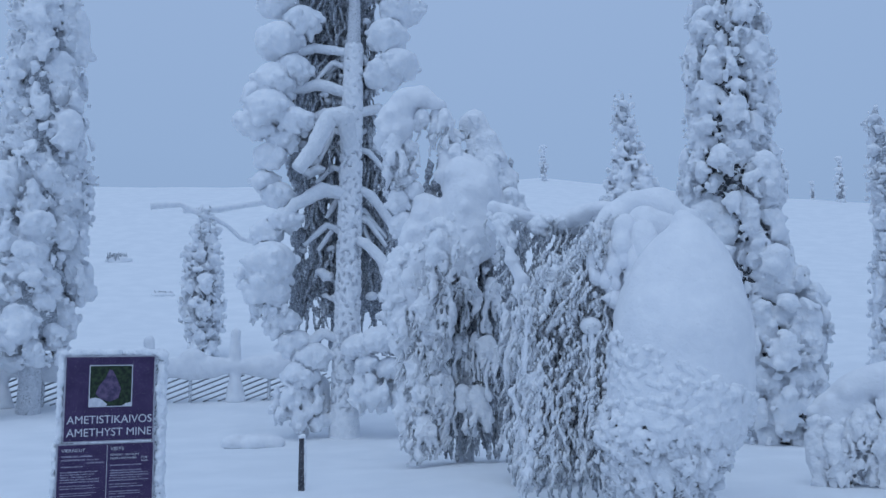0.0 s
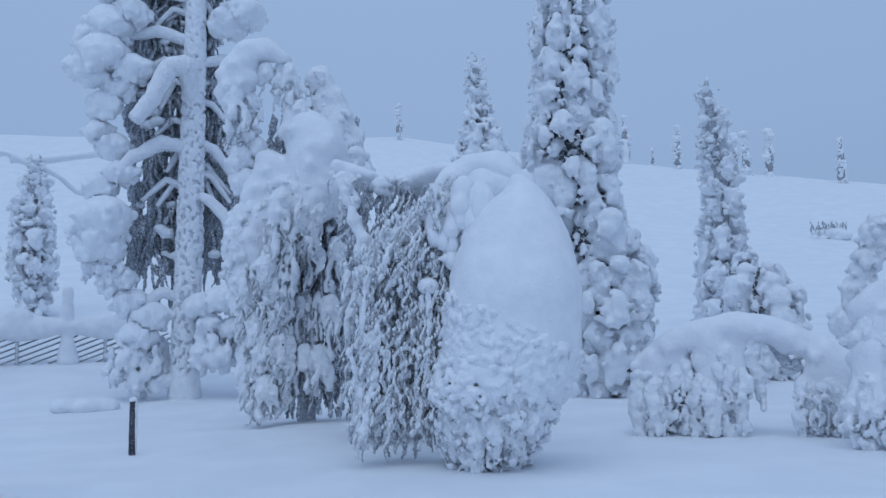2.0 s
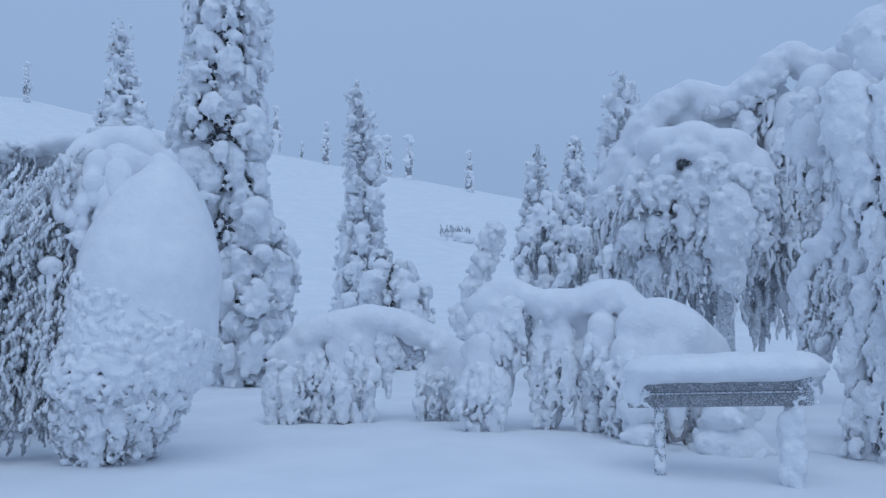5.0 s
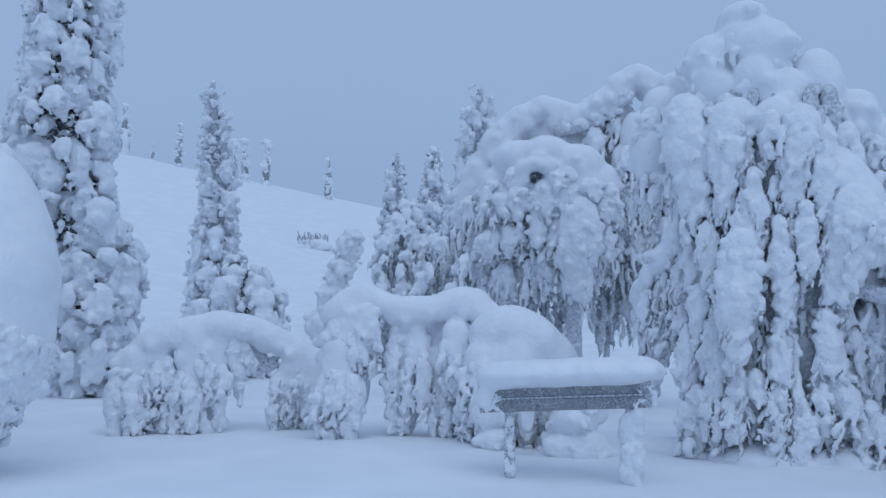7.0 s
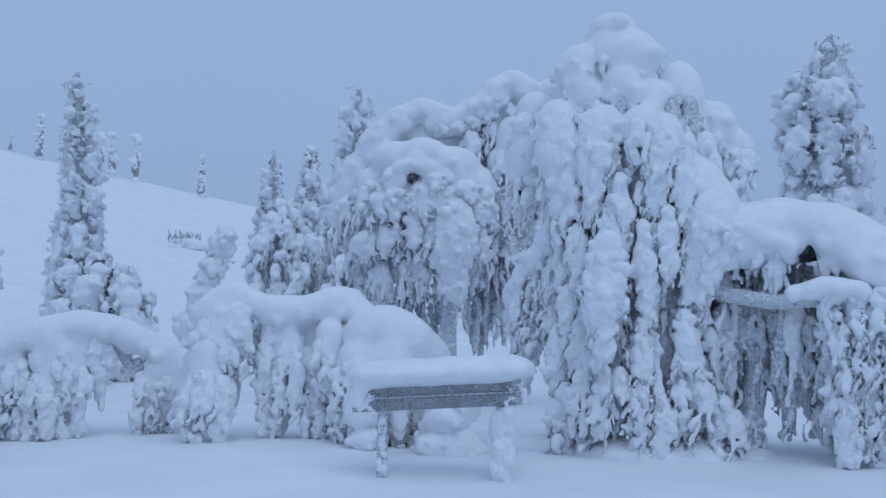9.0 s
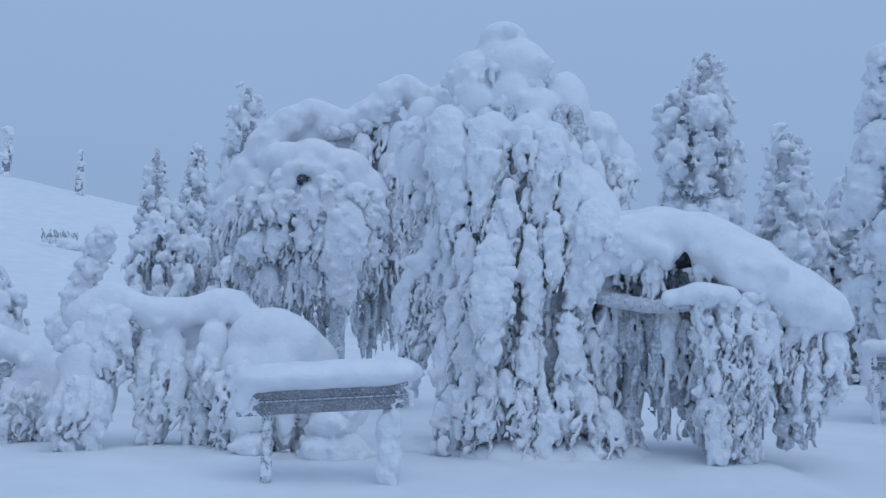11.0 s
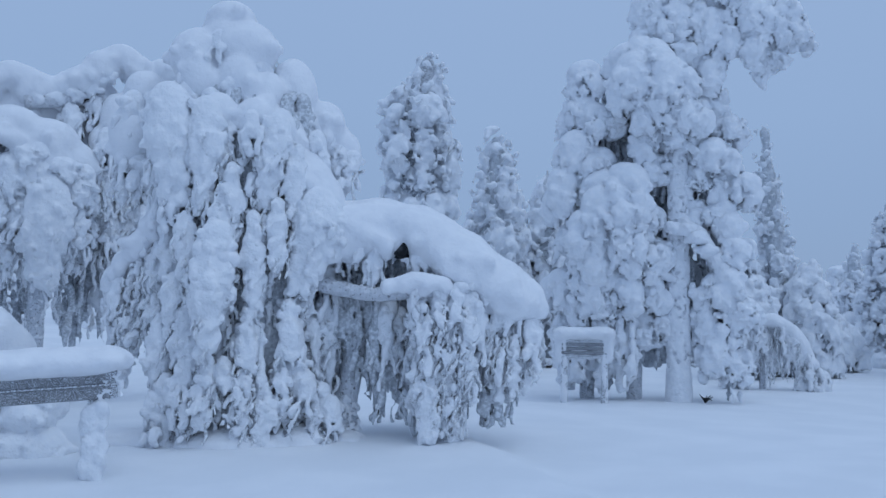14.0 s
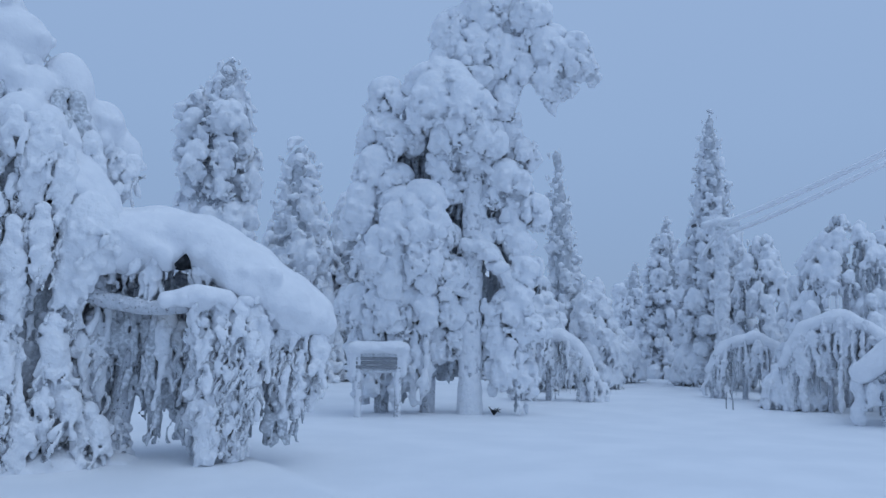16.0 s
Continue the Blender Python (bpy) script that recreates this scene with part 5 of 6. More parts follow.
    # Greyer strands put shade over the lower front fingers.
    for _ in range(170):
        u, z = rng.uniform(-.35, 1.45), rng.uniform(.5, 1.75)
        strand(dark, rng, u, rng.uniform(-.45, .1), z, min(z - .15, rng.uniform(.3, .8)), rng.uniform(.022, .036))
    for _ in range(150):
        z = rng.uniform(1.2, 2.2)
        strand(dark, rng, rng.uniform(-1.05, .1), rng.uniform(-.3, .3), z, rng.uniform(.4, .95), rng.uniform(.02, .036), (rng.uniform(-.1, .1), 0))
    # Near-black lumps stand in for the shade inside the hole.
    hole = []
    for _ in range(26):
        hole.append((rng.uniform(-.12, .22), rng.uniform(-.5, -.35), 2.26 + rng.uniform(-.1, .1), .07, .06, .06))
    e = weeper("birch_tree", 74.9, 10.7, "birch bowed to an arch under a broad snow roof", caps, hang, 0.025, 102, .013, dark=dark, fringe=fringe_of(hang, rng, 320),
               limbs=[[(-1.25, -.4, 2.0, .09), (-.8, -.5, 1.78, .09), (-.3, -.65, 1.7, .08), (.3, -.75, 1.74, .07), (.8, -.7, 1.72, .04)]],
               trunk=[(-.74, -.1, -.1, .36), (-.7, -.1, .15, .22), (-.62, -.1, .5, .14), (-.48, -.1, 1.2, .11), (-.4, 0, 2.4, .08)], smooth_melt=.12)
    part("bare_wood", skin("bare_wood", hole, M_BARESHADE, .03, .03, .01, 2, 3), e, "dark wood and shade in a hollow of the snow")


birch_domed()
birch_great()
birch_bowed()

# ---------------------------------------------------------------- pine and forest across the clearing


def pine_right():
    e = tree("pine_tree", 92.8, 17.2, "old pine hung with bulging clumps of snow and rime", sink=0.1)
    rng = np.random.default_rng(111)
    stem = [(0, 0, -.3, .23), (0, 0, .6, .19), (.02, 0, 3.5, .17), (0, 0, 6.5, .14), (.2, 0, 9.5, .05)]
    part("trunk", tube("trunk", stem, M_BARK, 18, 0.05, 1), e, "grey bark under the rime")
    part("rime_sleeve", rime_sleeve(stem[:4], 13, 6000, (.024, .044), .032), e, "rime crusted over the trunk")
    part("trunk", tube("trunk", [(-.85, .3, -.2, .16), (-.85, .3, 1.5, .14), (-1.1, .3, 4.2, .1), (-1.3, .3, 6.5, .04)], M_BARK, 12, 0.08, 2), e, "thinner second stem")
    for k, path in enumerate((
            [(0, 0, 4.4, .1), (-.5, -.1, 4.3, .11), (-1.0, -.2, 3.9, .1)],
            [(0, -.1, 5.0, .08), (-.3, -.2, 5.2, .09), (-.55, -.2, 5.6, .08)],
            [(0, -.1, 4.9, .09), (.25, -.3, 4.95, .09), (.4, -.35, 4.8, .07)],
            [(.05, -.1, 3.6, .1), (.4, -.2, 3.3, .12), (.8, -.3, 2.6, .14), (1.0, -.3, 1.8, .12)],
            [(.05, 0, 6.3, .12), (.5, 0, 6.9, .13), (.9, 0, 7.0, .12), (1.6, 0, 7.3, .1)],
            [(.0, -.1, 2.4, .08), (-.5, -.3, 2.6, .1), (-1.0, -.4, 2.3, .08)])):
        part("limb", tube("limb", path, M_RIME, 12, 0.14, k), e)
    snow, dark = [], []
    for u, v, z, r in ((-.5, -.3, 6.6, .5), (-.1, -.35, 6.2, .42), (-.8, -.3, 6.2, .4), (-.35, -.4, 5.7, .34), (.15, -.3, 5.7, .32), (-.6, 0, 7.2, .32), (-.1, 0, 7.3, .3),
                       (-1.65, 0, 6.4, .34), (-1.95, .1, 5.8, .32), (-1.45, -.1, 5.6, .34), (-1.9, 0, 5.0, .34), (-1.5, -.1, 4.7, .36), (-2.1, 0, 4.2, .33), (-1.7, 0, 3.9, .3),
                       (-1.15, -.35, 4.1, .45), (-1.55, -.3, 3.3, .4), (-.95, -.4, 3.4, .4), (-2.05, 0, 3.2, .34), (-.7, -.3, 2.8, .26), (-2.25, 0, 2.3, .34), (-1.65, -.1, 2.2, .34),
                       (-1.1, -.2, 2.2, .3), (-2.0, .1, 1.4, .34), (-1.4, .1, 1.2, .32), (-.75, .2, 1.6, .28),
                       (.6, .1, 5.9, .28), (.95, .1, 5.4, .28), (.7, 0, 4.8, .3), (1.05, .1, 4.2, .32), (.75, 0, 3.6, .28), (1.05, 0, 3.0, .3), (.75, -.1, 2.3, .3), (1.1, 0, 1.8, .3), (.7, 0, 1.2, .28), (1.0, .1, .9, .28),
                       (-.5, -.05, 5.2, .28), (-.45, 0, 4.7, .25), (-.45, -.05, 3.6, .26), (-.4, -.1, 3.0, .24), (-.38, 0, 2.2, .22), (-.35, .05, 1.5, .2), (.4, 0, 5.3, .24), (.4, .05, 4.4, .24), (.4, .1, 3.8, .2), (.2, .1, 7.6, .36), (.7, .1, 7.45, .36), (1.1, .1, 7.1, .32), (.6, .1, 6.6, .26), (1.6, .1, 7.65, .34), (2.0, .1, 7.4, .32), (1.55, 0, 7.0, .28), (1.75, 0, 6.7, .24), (2.25, .1, 7.1, .24), (-.4, .2, 8.0, .4), (.3, .2, 8.5, .45), (1.0, .2, 8.3, .4), (.2, .1, 9.3, .4), (.2, 0, 9.9, .28)):
        snow.append((u, v, z, r, r * .9, r * 1.05))
        for k in range(int(4 + r * 8)):
            a, q = rng.uniform(2.6, 6.8), r * rng.uniform(.45, .85)
            bough(snow, rng, u + q * math.cos(a), v + q * math.sin(a) * .9, z - r * rng.uniform(-.5, .7), math.cos(a), math.sin(a), r * rng.uniform(.5, .95), 18)
        for k in range(int(2 + r * 5)):
            a, q = rng.uniform(0, 6.28), r * rng.uniform(.55, 1.0)
            tassel(snow, rng, u + q * math.cos(a), v + q * math.sin(a) * .9, z - r * rng.uniform(.2, .8), r * rng.uniform(.2, .34), r * rng.uniform(.7, 1.5))
    for u, v, z, r in ((-.08, -.26, 3.4, .17), (.14, -.3, 3.36, .2), (.36, -.32, 3.2, .2), (.56, -.32, 2.95, .18), (.1, -.25, 5.0, .14), (-.2, -.2, 4.6, .14)):
        clump(snow, rng, u, v, z, r, 12, .7)
    curtain(snow, rng, [(.3, 0, 2.4), (1.1, 0, 1.9)], (.8, 1.9), 26, (.05, .09), .3)
    curtain(snow, rng, [(-2.4, 0, 1.8), (-.8, 0, 1.9)], (.8, 1.7), 40, (.05, .09), .3)
    for _ in range(210):
        strand(dark, rng, rng.uniform(-2.0, 1.0), rng.uniform(.15, .45), rng.uniform(1.2, 6.2), rng.uniform(.5, 1.2), rng.uniform(.04, .08))
    part("crown", two_sided("crown", crumble(snow, 7, 1.3, .07, (.045, .09), .3), M_CRUST, 0.044, 0.008, 0.005, 2.3, 7, gap=.02), e, "bulging snow clumps")
    back = [(rng.uniform(-1.9, 1.0), rng.uniform(.5, .9), rng.uniform(.8, 6.4), .2, .12, .32) for _ in range(130)]
    part("needle_core", skin("needle_core", back, M_HAZEFROST, .08, .03, .03, 2, 6), e, "dense rime-grey inner boughs paled for haze")
    part("inner_brush", beads("inner_brush", dark, M_HAZEFROST, 8, True), e, "inner twigs paled with haze-grey frost")


pine_right()


def small_weeper(az, r, seed, h, w, label, voxel=0.052, count=135, group=""):
    """A lesser drooping birch: one or two snow caps with fingers that hang round it."""
    rng = np.random.default_rng(seed)
    hang, dark = [], []
    mass(hang, dark, rng, [(.1, w * .9, 0), (h * .45, w, 0), (h * .75, w * .7, 0), (h, w * .15, 0)], count, (.075, .17), (.3, .7), .8)
    e = tree("birch_tree", az, r, label, group=group)
    part("crown", two_sided("crown", crumble(hang, seed, 1.5, .06, (.05, .1), .3), M_CRUST, voxel, .01, .006, 2.4, seed), e)
    part("inner_brush", beads("inner_brush", dark, M_HAZEFROST, seed + 1, True), e, "inner twigs paled with haze-grey frost")
    part("trunk", tube("trunk", [(0, 0, -.2, .1), (0, 0, h * .5, .08), (0, 0, h * .9, .03)], M_BARK, 10, .08, seed), e)


def arched_sapling(az, r, seed, width, h, label, voxel=0.045):
    rng = np.random.default_rng(seed)
    caps, hang = [], []
    arc = [(-width * .5, 0, h * .45, .13), (-width * .32, 0, h * .8, .16), (0, 0, h * .92, .17), (width * .3, 0, h * .75, .17), (width * .48, 0, h * .35, .15)]
    drift(caps, rng, arc)
    line = [a[:3] for a in arc]
    curtain(hang, rng, line, (h * .3, h * .9), int(20 + 16 * width), (.03, .055), .25)
    for _ in range(int(7 * width)):
        k = rng.integers(0, 5)
        tassel(hang, rng, line[k][0] + rng.uniform(-.3, .3), rng.uniform(-.2, .1), line[k][2] - rng.uniform(.1, .5), rng.uniform(.06, .11), h * .4)
    e = tree("birch_sapling", az, r, label)
    part("hanging_rime", skin("hanging_rime", crumble(hang, seed, 2, .04, (.03, .05)), M_RIME, voxel * .7, .008, .005, 2.2, seed), e)
    twigs = []
    curtain(twigs, rng, line, (h * .2, h * .7), int(50 * width), (.014, .024), .2)
    part("inner_brush", beads("inner_brush", twigs, M_PALETWIG, seed, True), e, "frosted inner twigs and shade-grey fill")
    part("snow_cap", skin("snow_cap", caps, M_SNOW, voxel, .12, .02, 4, seed), e)
    part("stem", tube("stem", [(-width * .1, .1, -.2, .07), (-width * .1, .1, h * .5, .06), (0, 0, h * .9, .04)], M_BARK, 10, .08, seed), e)


small_weeper(-28.9, 24.3, 200, 2.6, .6, "low drooping boughs beside the tall spruce")
small_weeper(40.9, 24.5, 201, 4.6, 1.15, "drooping snow-laden birch beyond the low saplings")
small_weeper(44.6, 23.0, 202, 4.4, 1.2, "rounded snow-laden birch behind the domed one")
spruce(40.1, 30.0, 203, [(.3, .9, 0), (2.5, .7, 0), (4.4, .5, 0), (5.6, .3, 0), (6.5, .12, 0)], 0.07, "slim snow-crusted spruce at the wood's edge", size=.2, inner=M_GREYTWIG)
spruce(42.5, 33.0, 204, [(.3, .9, 0), (3.0, .7, 0), (5.0, .5, 0), (6.2, .3, 0), (7.0, .12, 0)], 0.08, "slim snow-crusted spruce at the wood's edge", size=.22, inner=M_GREYTWIG)
spruce(45.7, 26.0, 205, [(.3, 1.1, 0), (3.0, 1.0, 0), (5.0, .8, 0), (6.2, .65, 0), (7.4, .5, .1), (8.3, .2, 0)], 0.06, "knobbly snow-packed spruce behind the bowed birch", size=.32, gaps=.08, core_share=.5, inner=M_GREYTWIG)
small_weeper(48.5, 26.0, 206, 4.8, 1.5, "snow-laden birch in the wood behind", .075)
small_weeper(83.0, 27.0, 209, 4.4, 1.3, "snow-laden birch at the clearing's edge", .075)
spruce(84.3, 27.0, 210, [(.3, 1.1, 0), (2.5, 1.0, 0), (4.3, .7, 0), (5.6, .4, 0), (6.2, .15, 0)], 0.07, "snow-packed spruce at the clearing's edge", size=.34, core_share=.6, inner=M_HAZEFROST)
spruce(87.5, 30.0, 211, [(.3, 1.2, 0), (2.5, 1.1, 0), (4.5, .8, 0), (6.0, .2, 0)], 0.08, "snow-packed spruce behind the old pine", size=.36, core_share=.6, inner=M_HAZEFROST)
small_weeper(96.6, 24.0, 212, 3.4, .95, "snow-laden birch beside the old pine")
small_weeper(100.5, 25.5, 213, 3.1, .9, "snow-laden birch beside the slender spruce")
spruce(103.0, 34.0, 214, [(.3, .8, 0), (1.5, .7, 0), (3.0, .42, 0), (4.2, .14, 0)], 0.06, "small pointed snow-packed spruce tree", size=.2, gaps=.1, core_share=.6, inner=M_HAZEFROST)
spruce(105.0, 32.0, 215, [(.3, 1.2, 0), (1.5, 1.1, 0), (3.0, .8, 0), (4.5, .5, 0), (5.6, .15, 0)], 0.06, "conical snow-packed spruce in the wood", size=.24, gaps=.1, core_share=.6, inner=M_HAZEFROST)
small_weeper(110.9, 26.5, 216, 4.4, 1.1, "snow-laden birch behind the pole")
small_weeper(115.6, 22.5, 217, 4.5, 1.5, "wide drooping snow-laden birch by the shelter")
small_weeper(112.7, 21.0, 218, 1.1, .6, "low bush buried in snow")
small_weeper(101.8, 29.0, 219, 1.7, .9, "low bush buried in snow", .075)
small_weeper(106.8, 28.0, 220, 1.5, .7, "low bush buried in snow", .075)
small_weeper(118.5, 27.0, 221, 5.0, 1.5, "snow-laden birch behind the shelter", .075)
arched_sapling(98.2, 20.8, 222, 1.7, 1.75, "sapling bent to a snowy arch")
arched_sapling(110.3, 23.2, 223, 2.0, 1.75, "sapling bent to a snowy arch by the pole")
arched_sapling(115.3, 20.6, 224, 2.3, 2.3, "sapling bent to a broad snowy arch")


def far_wood():
    """Three far spruces, copied along the fell's skyline and the wood's far edge."""
    protos = []
    for k, prof in enumerate(([(.2, .5, 0), (1.5, .55, 0), (3.0, .4, 0), (4.5, .22, .1), (5.4, .1, .1)], [(.2, .45, 0), (2.0, .4, 0), (3.6, .3, -.1), (5.0, .1, -.2)], [(.2, 1.1, 0), (2.0, 1.0, 0), (4.5, .7, 0), (6.5, .4, 0), (8.0, .12, 0)])):
        far = k < 2
        protos.append(spruce((25.6, 29.8, 92.0)[k], (108, 106, 44)[k], 300 + k, prof, .12 if far else .19, "distant rimed spruce on the fell's skyline" if far else "far rimed spruce in the wood", .12, "skyline spruces" if far else "far wood spruces", size=.22 if far else .34, gaps=.62 if far else .1, core_share=.95 if far else .56, inner=M_TWIG if far else M_HAZEFROST))
    for k, az, r, s in ((0, 22.3, 110, 1.15), (1, 29.1, 109, .95), (1, 31.2, 107, 1.1), (0, 35.3, 104, .95), (1, 7.1, 104, .85), (0, 20.8, 112, .6), (1, 24.0, 112, .45)):
        x, y = polar(az, r)
        c = copy_thing(protos[k], pose(x, y, float(hill(x, y)) - .05, 0, 0, az * 7))
        c.scale = (s, s, s)
    rng = np.random.default_rng(9)
    for k in range(44):
        az = rng.uniform(54, 122)
        r = rng.uniform(34, 62)
        if 95 < az < 110 and r < 44:
            continue
        s = rng.uniform(.35, .62) * (r / 44) * (1.0 if az < 94 else .72)
        x, y = polar(az, r)
        c = copy_thing(protos[2], pose(x, y, float(hill(x, y)) - .05, 0, 0, rng.uniform(0, 360)))
        c.scale = (s * 1.15, s * 1.15, s)


far_wood()

# ---------------------------------------------------------------- things made by people
M_WOOD = material("grey_weathered_wood", (0.17, 0.175, 0.185), (0.25, 0.255, 0.27), .85, 14.0, 120.0, bump=.4, fine_bump=.5, dist=.005, spots=((.60, .64, .70), 150.0, .52, .62))
M_ENDWOOD = material("frost_speckled_wood", (0.17, 0.175, 0.185), (0.25, 0.255, 0.27), .85, 14.0, 120.0, bump=.4, fine_bump=.6, dist=.006, spots=((.72, .76, .82), 95.0, .46, .54))
M_FROSTWOOD = material("frost_covered_wood", (0.28, 0.29, 0.31), (0.45, 0.47, 0.5), .85, 20.0, 90.0, bump=.8, fine_bump=.8, dist=.015, spots=((.82, .85, .9), 48.0, .44, .52))
M_POST = material("dark_painted_wood", (0.05, 0.05, 0.062), (0.10, 0.10, 0.115), .7, 12.0, 90.0, bump=.3, fine_bump=.3, dist=.004, spots=((.5, .54, .6), 90.0, .62, .72))
M_PURPLE = material("purple_sign_panel", (0.046, 0.027, 0.080), (0.062, 0.038, 0.102), .45, 8.0, 120.0, bump=.05, fine_bump=.05, dist=.002, spots=((.42, .44, .52), 130.0, .64, .72))
M_WHITE = material("white_print", (0.55, 0.56, 0.62), (0.66, 0.67, 0.72), .6, 30.0, 120.0, bump=.02, fine_bump=.02, dist=.001)
M_PRINT = material("faded_small_print", (0.30, 0.29, 0.38), (0.40, 0.39, 0.47), .6, 90.0, 160.0, bump=.02, fine_bump=.02, dist=.001, spots=((.055, .03, .085), 170.0, .5, .56))
M_CABLE = material("rime_on_cable", (0.88, 0.90, 0.93), (0.91, 0.92, 0.94), .8, 3.0, 30.0, bump=0, fine_bump=0, dist=.001)
M_FRAME = material("pale_sign_frame", (0.36, 0.36, 0.42), (0.5, 0.51, 0.57), .6, 20.0, 100.0, bump=.2, fine_bump=.2, dist=.003)
M_GREEN = material("printed_leaves", (0.012, 0.022, 0.014), (0.035, 0.06, 0.03), .5, 30.0, 100.0, bump=.02, fine_bump=.02, dist=.001)
M_STONE = material("printed_violet_stone", (0.06, 0.045, 0.10), (0.14, 0.10, 0.18), .5, 25.0, 100.0, bump=.02, fine_bump=.02, dist=.001)


def box(name, x0, x1, y0, y1, z0, z1, mat, parent, bevel=.004, label=""):
    """A block with worn edges."""
    bm = bmesh.new()
    bmesh.ops.create_cube(bm, size=1, matrix=Matrix.Translation(((x0 + x1) / 2, (y0 + y1) / 2, (z0 + z1) / 2)) @ Matrix.Diagonal((x1 - x0, y1 - y0, z1 - z0, 1)))
    if bevel:
        bmesh.ops.bevel(bm, geom=bm.edges[:], offset=bevel, segments=2, affect="EDGES")
    me = bpy.data.meshes.new(name)
    bm.to_mesh(me)
    bm.free()
    me.materials.append(mat)
    return part(name, me, parent, label)


def lettering(text, x, z, size, parent, width=None):
    """Raised print on a panel that faces -y."""
    cu = bpy.data.curves.new("lettering", "FONT")
    cu.body, cu.size, cu.extrude = text, size, .0008
    ob = new("lettering_source", cu)
    me = bpy.data.meshes.new_from_object(ob.evaluated_get(bpy.context.evaluated_depsgraph_get()))
    bpy.data.objects.remove(ob)
    co = np.zeros(len(me.vertices) * 3, np.float32)
    me.vertices.foreach_get("co", co)
    co = co.reshape(-1, 3)
    k = width / co[:, 0].max() if width else 1
    me.vertices.foreach_set("co", np.stack([x + co[:, 0] * k, -.0035 - co[:, 2], z + co[:, 1]], 1).ravel())
    me.materials.clear()
    me.materials.append(M_WHITE)
    return part("lettering", me, parent)


def flat_shape(name, pts, y, mat, parent, label=""):
    """A printed shape, a millimetre thick, from its outline (x, z)."""
    n = len(pts)
    bm = bmesh.new()
    vs = [bm.verts.new((x, y, z)) for x, z in pts]
    f = bm.faces.new(vs)
    ext = bmesh.ops.extrude_face_region(bm, geom=[f])
    bmesh.ops.translate(bm, vec=(0, .001, 0), verts=[v for v in ext["geom"] if isinstance(v, bmesh.types.BMVert)])
    bmesh.ops.recalc_face_normals(bm, faces=bm.faces[:])
    me = bpy.data.meshes.new(name)
    bm.to_mesh(me)
    bm.free()
    me.materials.append(mat)
    return part(name, me, parent, label)


def mine_sign():
    e = tagged(stand("information_sign", -20.95, 8.2, 0), "purple two-panel mine sign crusted with rime", "sign")
    e.matrix_world = e.matrix_world @ pose(0, 0, 0, 0, 0, -4)
    rng = np.random.default_rng(401)
    up = box("upper_panel", -.385, .345, 0, .018, .955, 1.682, M_PURPLE, e, .003, "purple panel with a picture and white title")
    dn = box("lower_panel", -.425, .355, 0, .018, .44, .925, M_PURPLE, e, .003, "purple panel with rows of white print")
    for p, x0, x1, z0, z1 in ((up, -.385, .345, .955, 1.682), (dn, -.425, .355, .44, .925)):
        box("frame", x0 - .012, x1 + .012, -.004, .022, z1, z1 + .012, M_FRAME, p, .002)
        box("frame", x0 - .012, x1 + .012, -.004, .022, z0 - .012, z0, M_FRAME, p, .002)
        box("frame", x0 - .012, x0, -.004, .022, z0, z1, M_FRAME, p, .002)
        box("frame", x1, x1 + .012, -.004, .022, z0, z1, M_FRAME, p, .002)
    lettering("AMETISTIKAIVOS", -.365, 1.105, .098, up, .70)
    lettering("AMETHYST MINE", -.365, .995, .098, up, .70)
    box("picture_border", -.195, .165, -.002, -.0005, 1.245, 1.612, M_WHITE, up, 0)
    box("picture", -.187, .157, -.004, -.0022, 1.253, 1.604, M_GREEN, up, 0, "printed picture of a violet stone among leaves")
    flat_shape("printed_stone", [(-.14, 1.36), (-.12, 1.42), (-.06, 1.50), (-.03, 1.575), (.0, 1.56), (.04, 1.48), (.07, 1.40), (.05, 1.32), (-.02, 1.29), (-.09, 1.31)], -.0062, M_STONE, up)
    flat_shape("printed_snow", [(-.187, 1.253), (-.05, 1.253), (-.04, 1.27), (-.09, 1.315), (-.14, 1.33), (-.187, 1.32)], -.0058, M_WHITE, up)
    flat_shape("printed_snow", [(.08, 1.253), (.157, 1.253), (.157, 1.285), (.11, 1.272)], -.0058, M_WHITE, up)
    box("divider", -.028, -.024, -.0025, -.0005, .45, .915, M_WHITE, dn, 0)
    lettering("VIERAILUT", -.395, .865, .04, dn, .19)
    lettering("VISITS", .0, .868, .04, dn, .11)
    lettering("MONDAY - SATURDAY", .0, .82, .026, dn, .24)
    lettering("FROM LAMPIVAARA", .0, .79, .026, dn, .22)
    lettering("11.00", .255, .79, .026, dn, .055)
    lettering("14.00", .255, .763, .026, dn, .055)
    for x0, z, w, h in ((-.395, .82, .25, .014), (-.395, .79, .19, .014), (-.19, .79, .10, .012), (-.19, .763, .14, .012), (-.395, .735, .18, .01), (0, .735, .26, .01)):
        box("print_bar", x0, x0 + w, -.002, -.0005, z, z + h, M_PRINT, dn, 0)
    for x0 in (-.4, 0):
        for k in range(5):
            box("print_bar", x0, x0 + rng.uniform(.24, .33), -.002, -.0005, .69 - .021 * k, .70 - .021 * k, M_PRINT, dn, 0)
        for k in range(2):
            box("print_bar", x0, x0 + rng.uniform(.22, .31), -.0015, -.0005, .573 - .021 * k, .582 - .021 * k, M_PRINT, dn, 0)
        for k in range(2):
            box("print_bar", x0, x0 + rng.uniform(.2, .31), -.0015, -.0005, .512 - .019 * k, .520 - .019 * k, M_PRINT, dn, 0)
        box("print_bar", x0, x0 + .13, -.002, -.0005, .466, .475, M_PRINT, dn, 0)
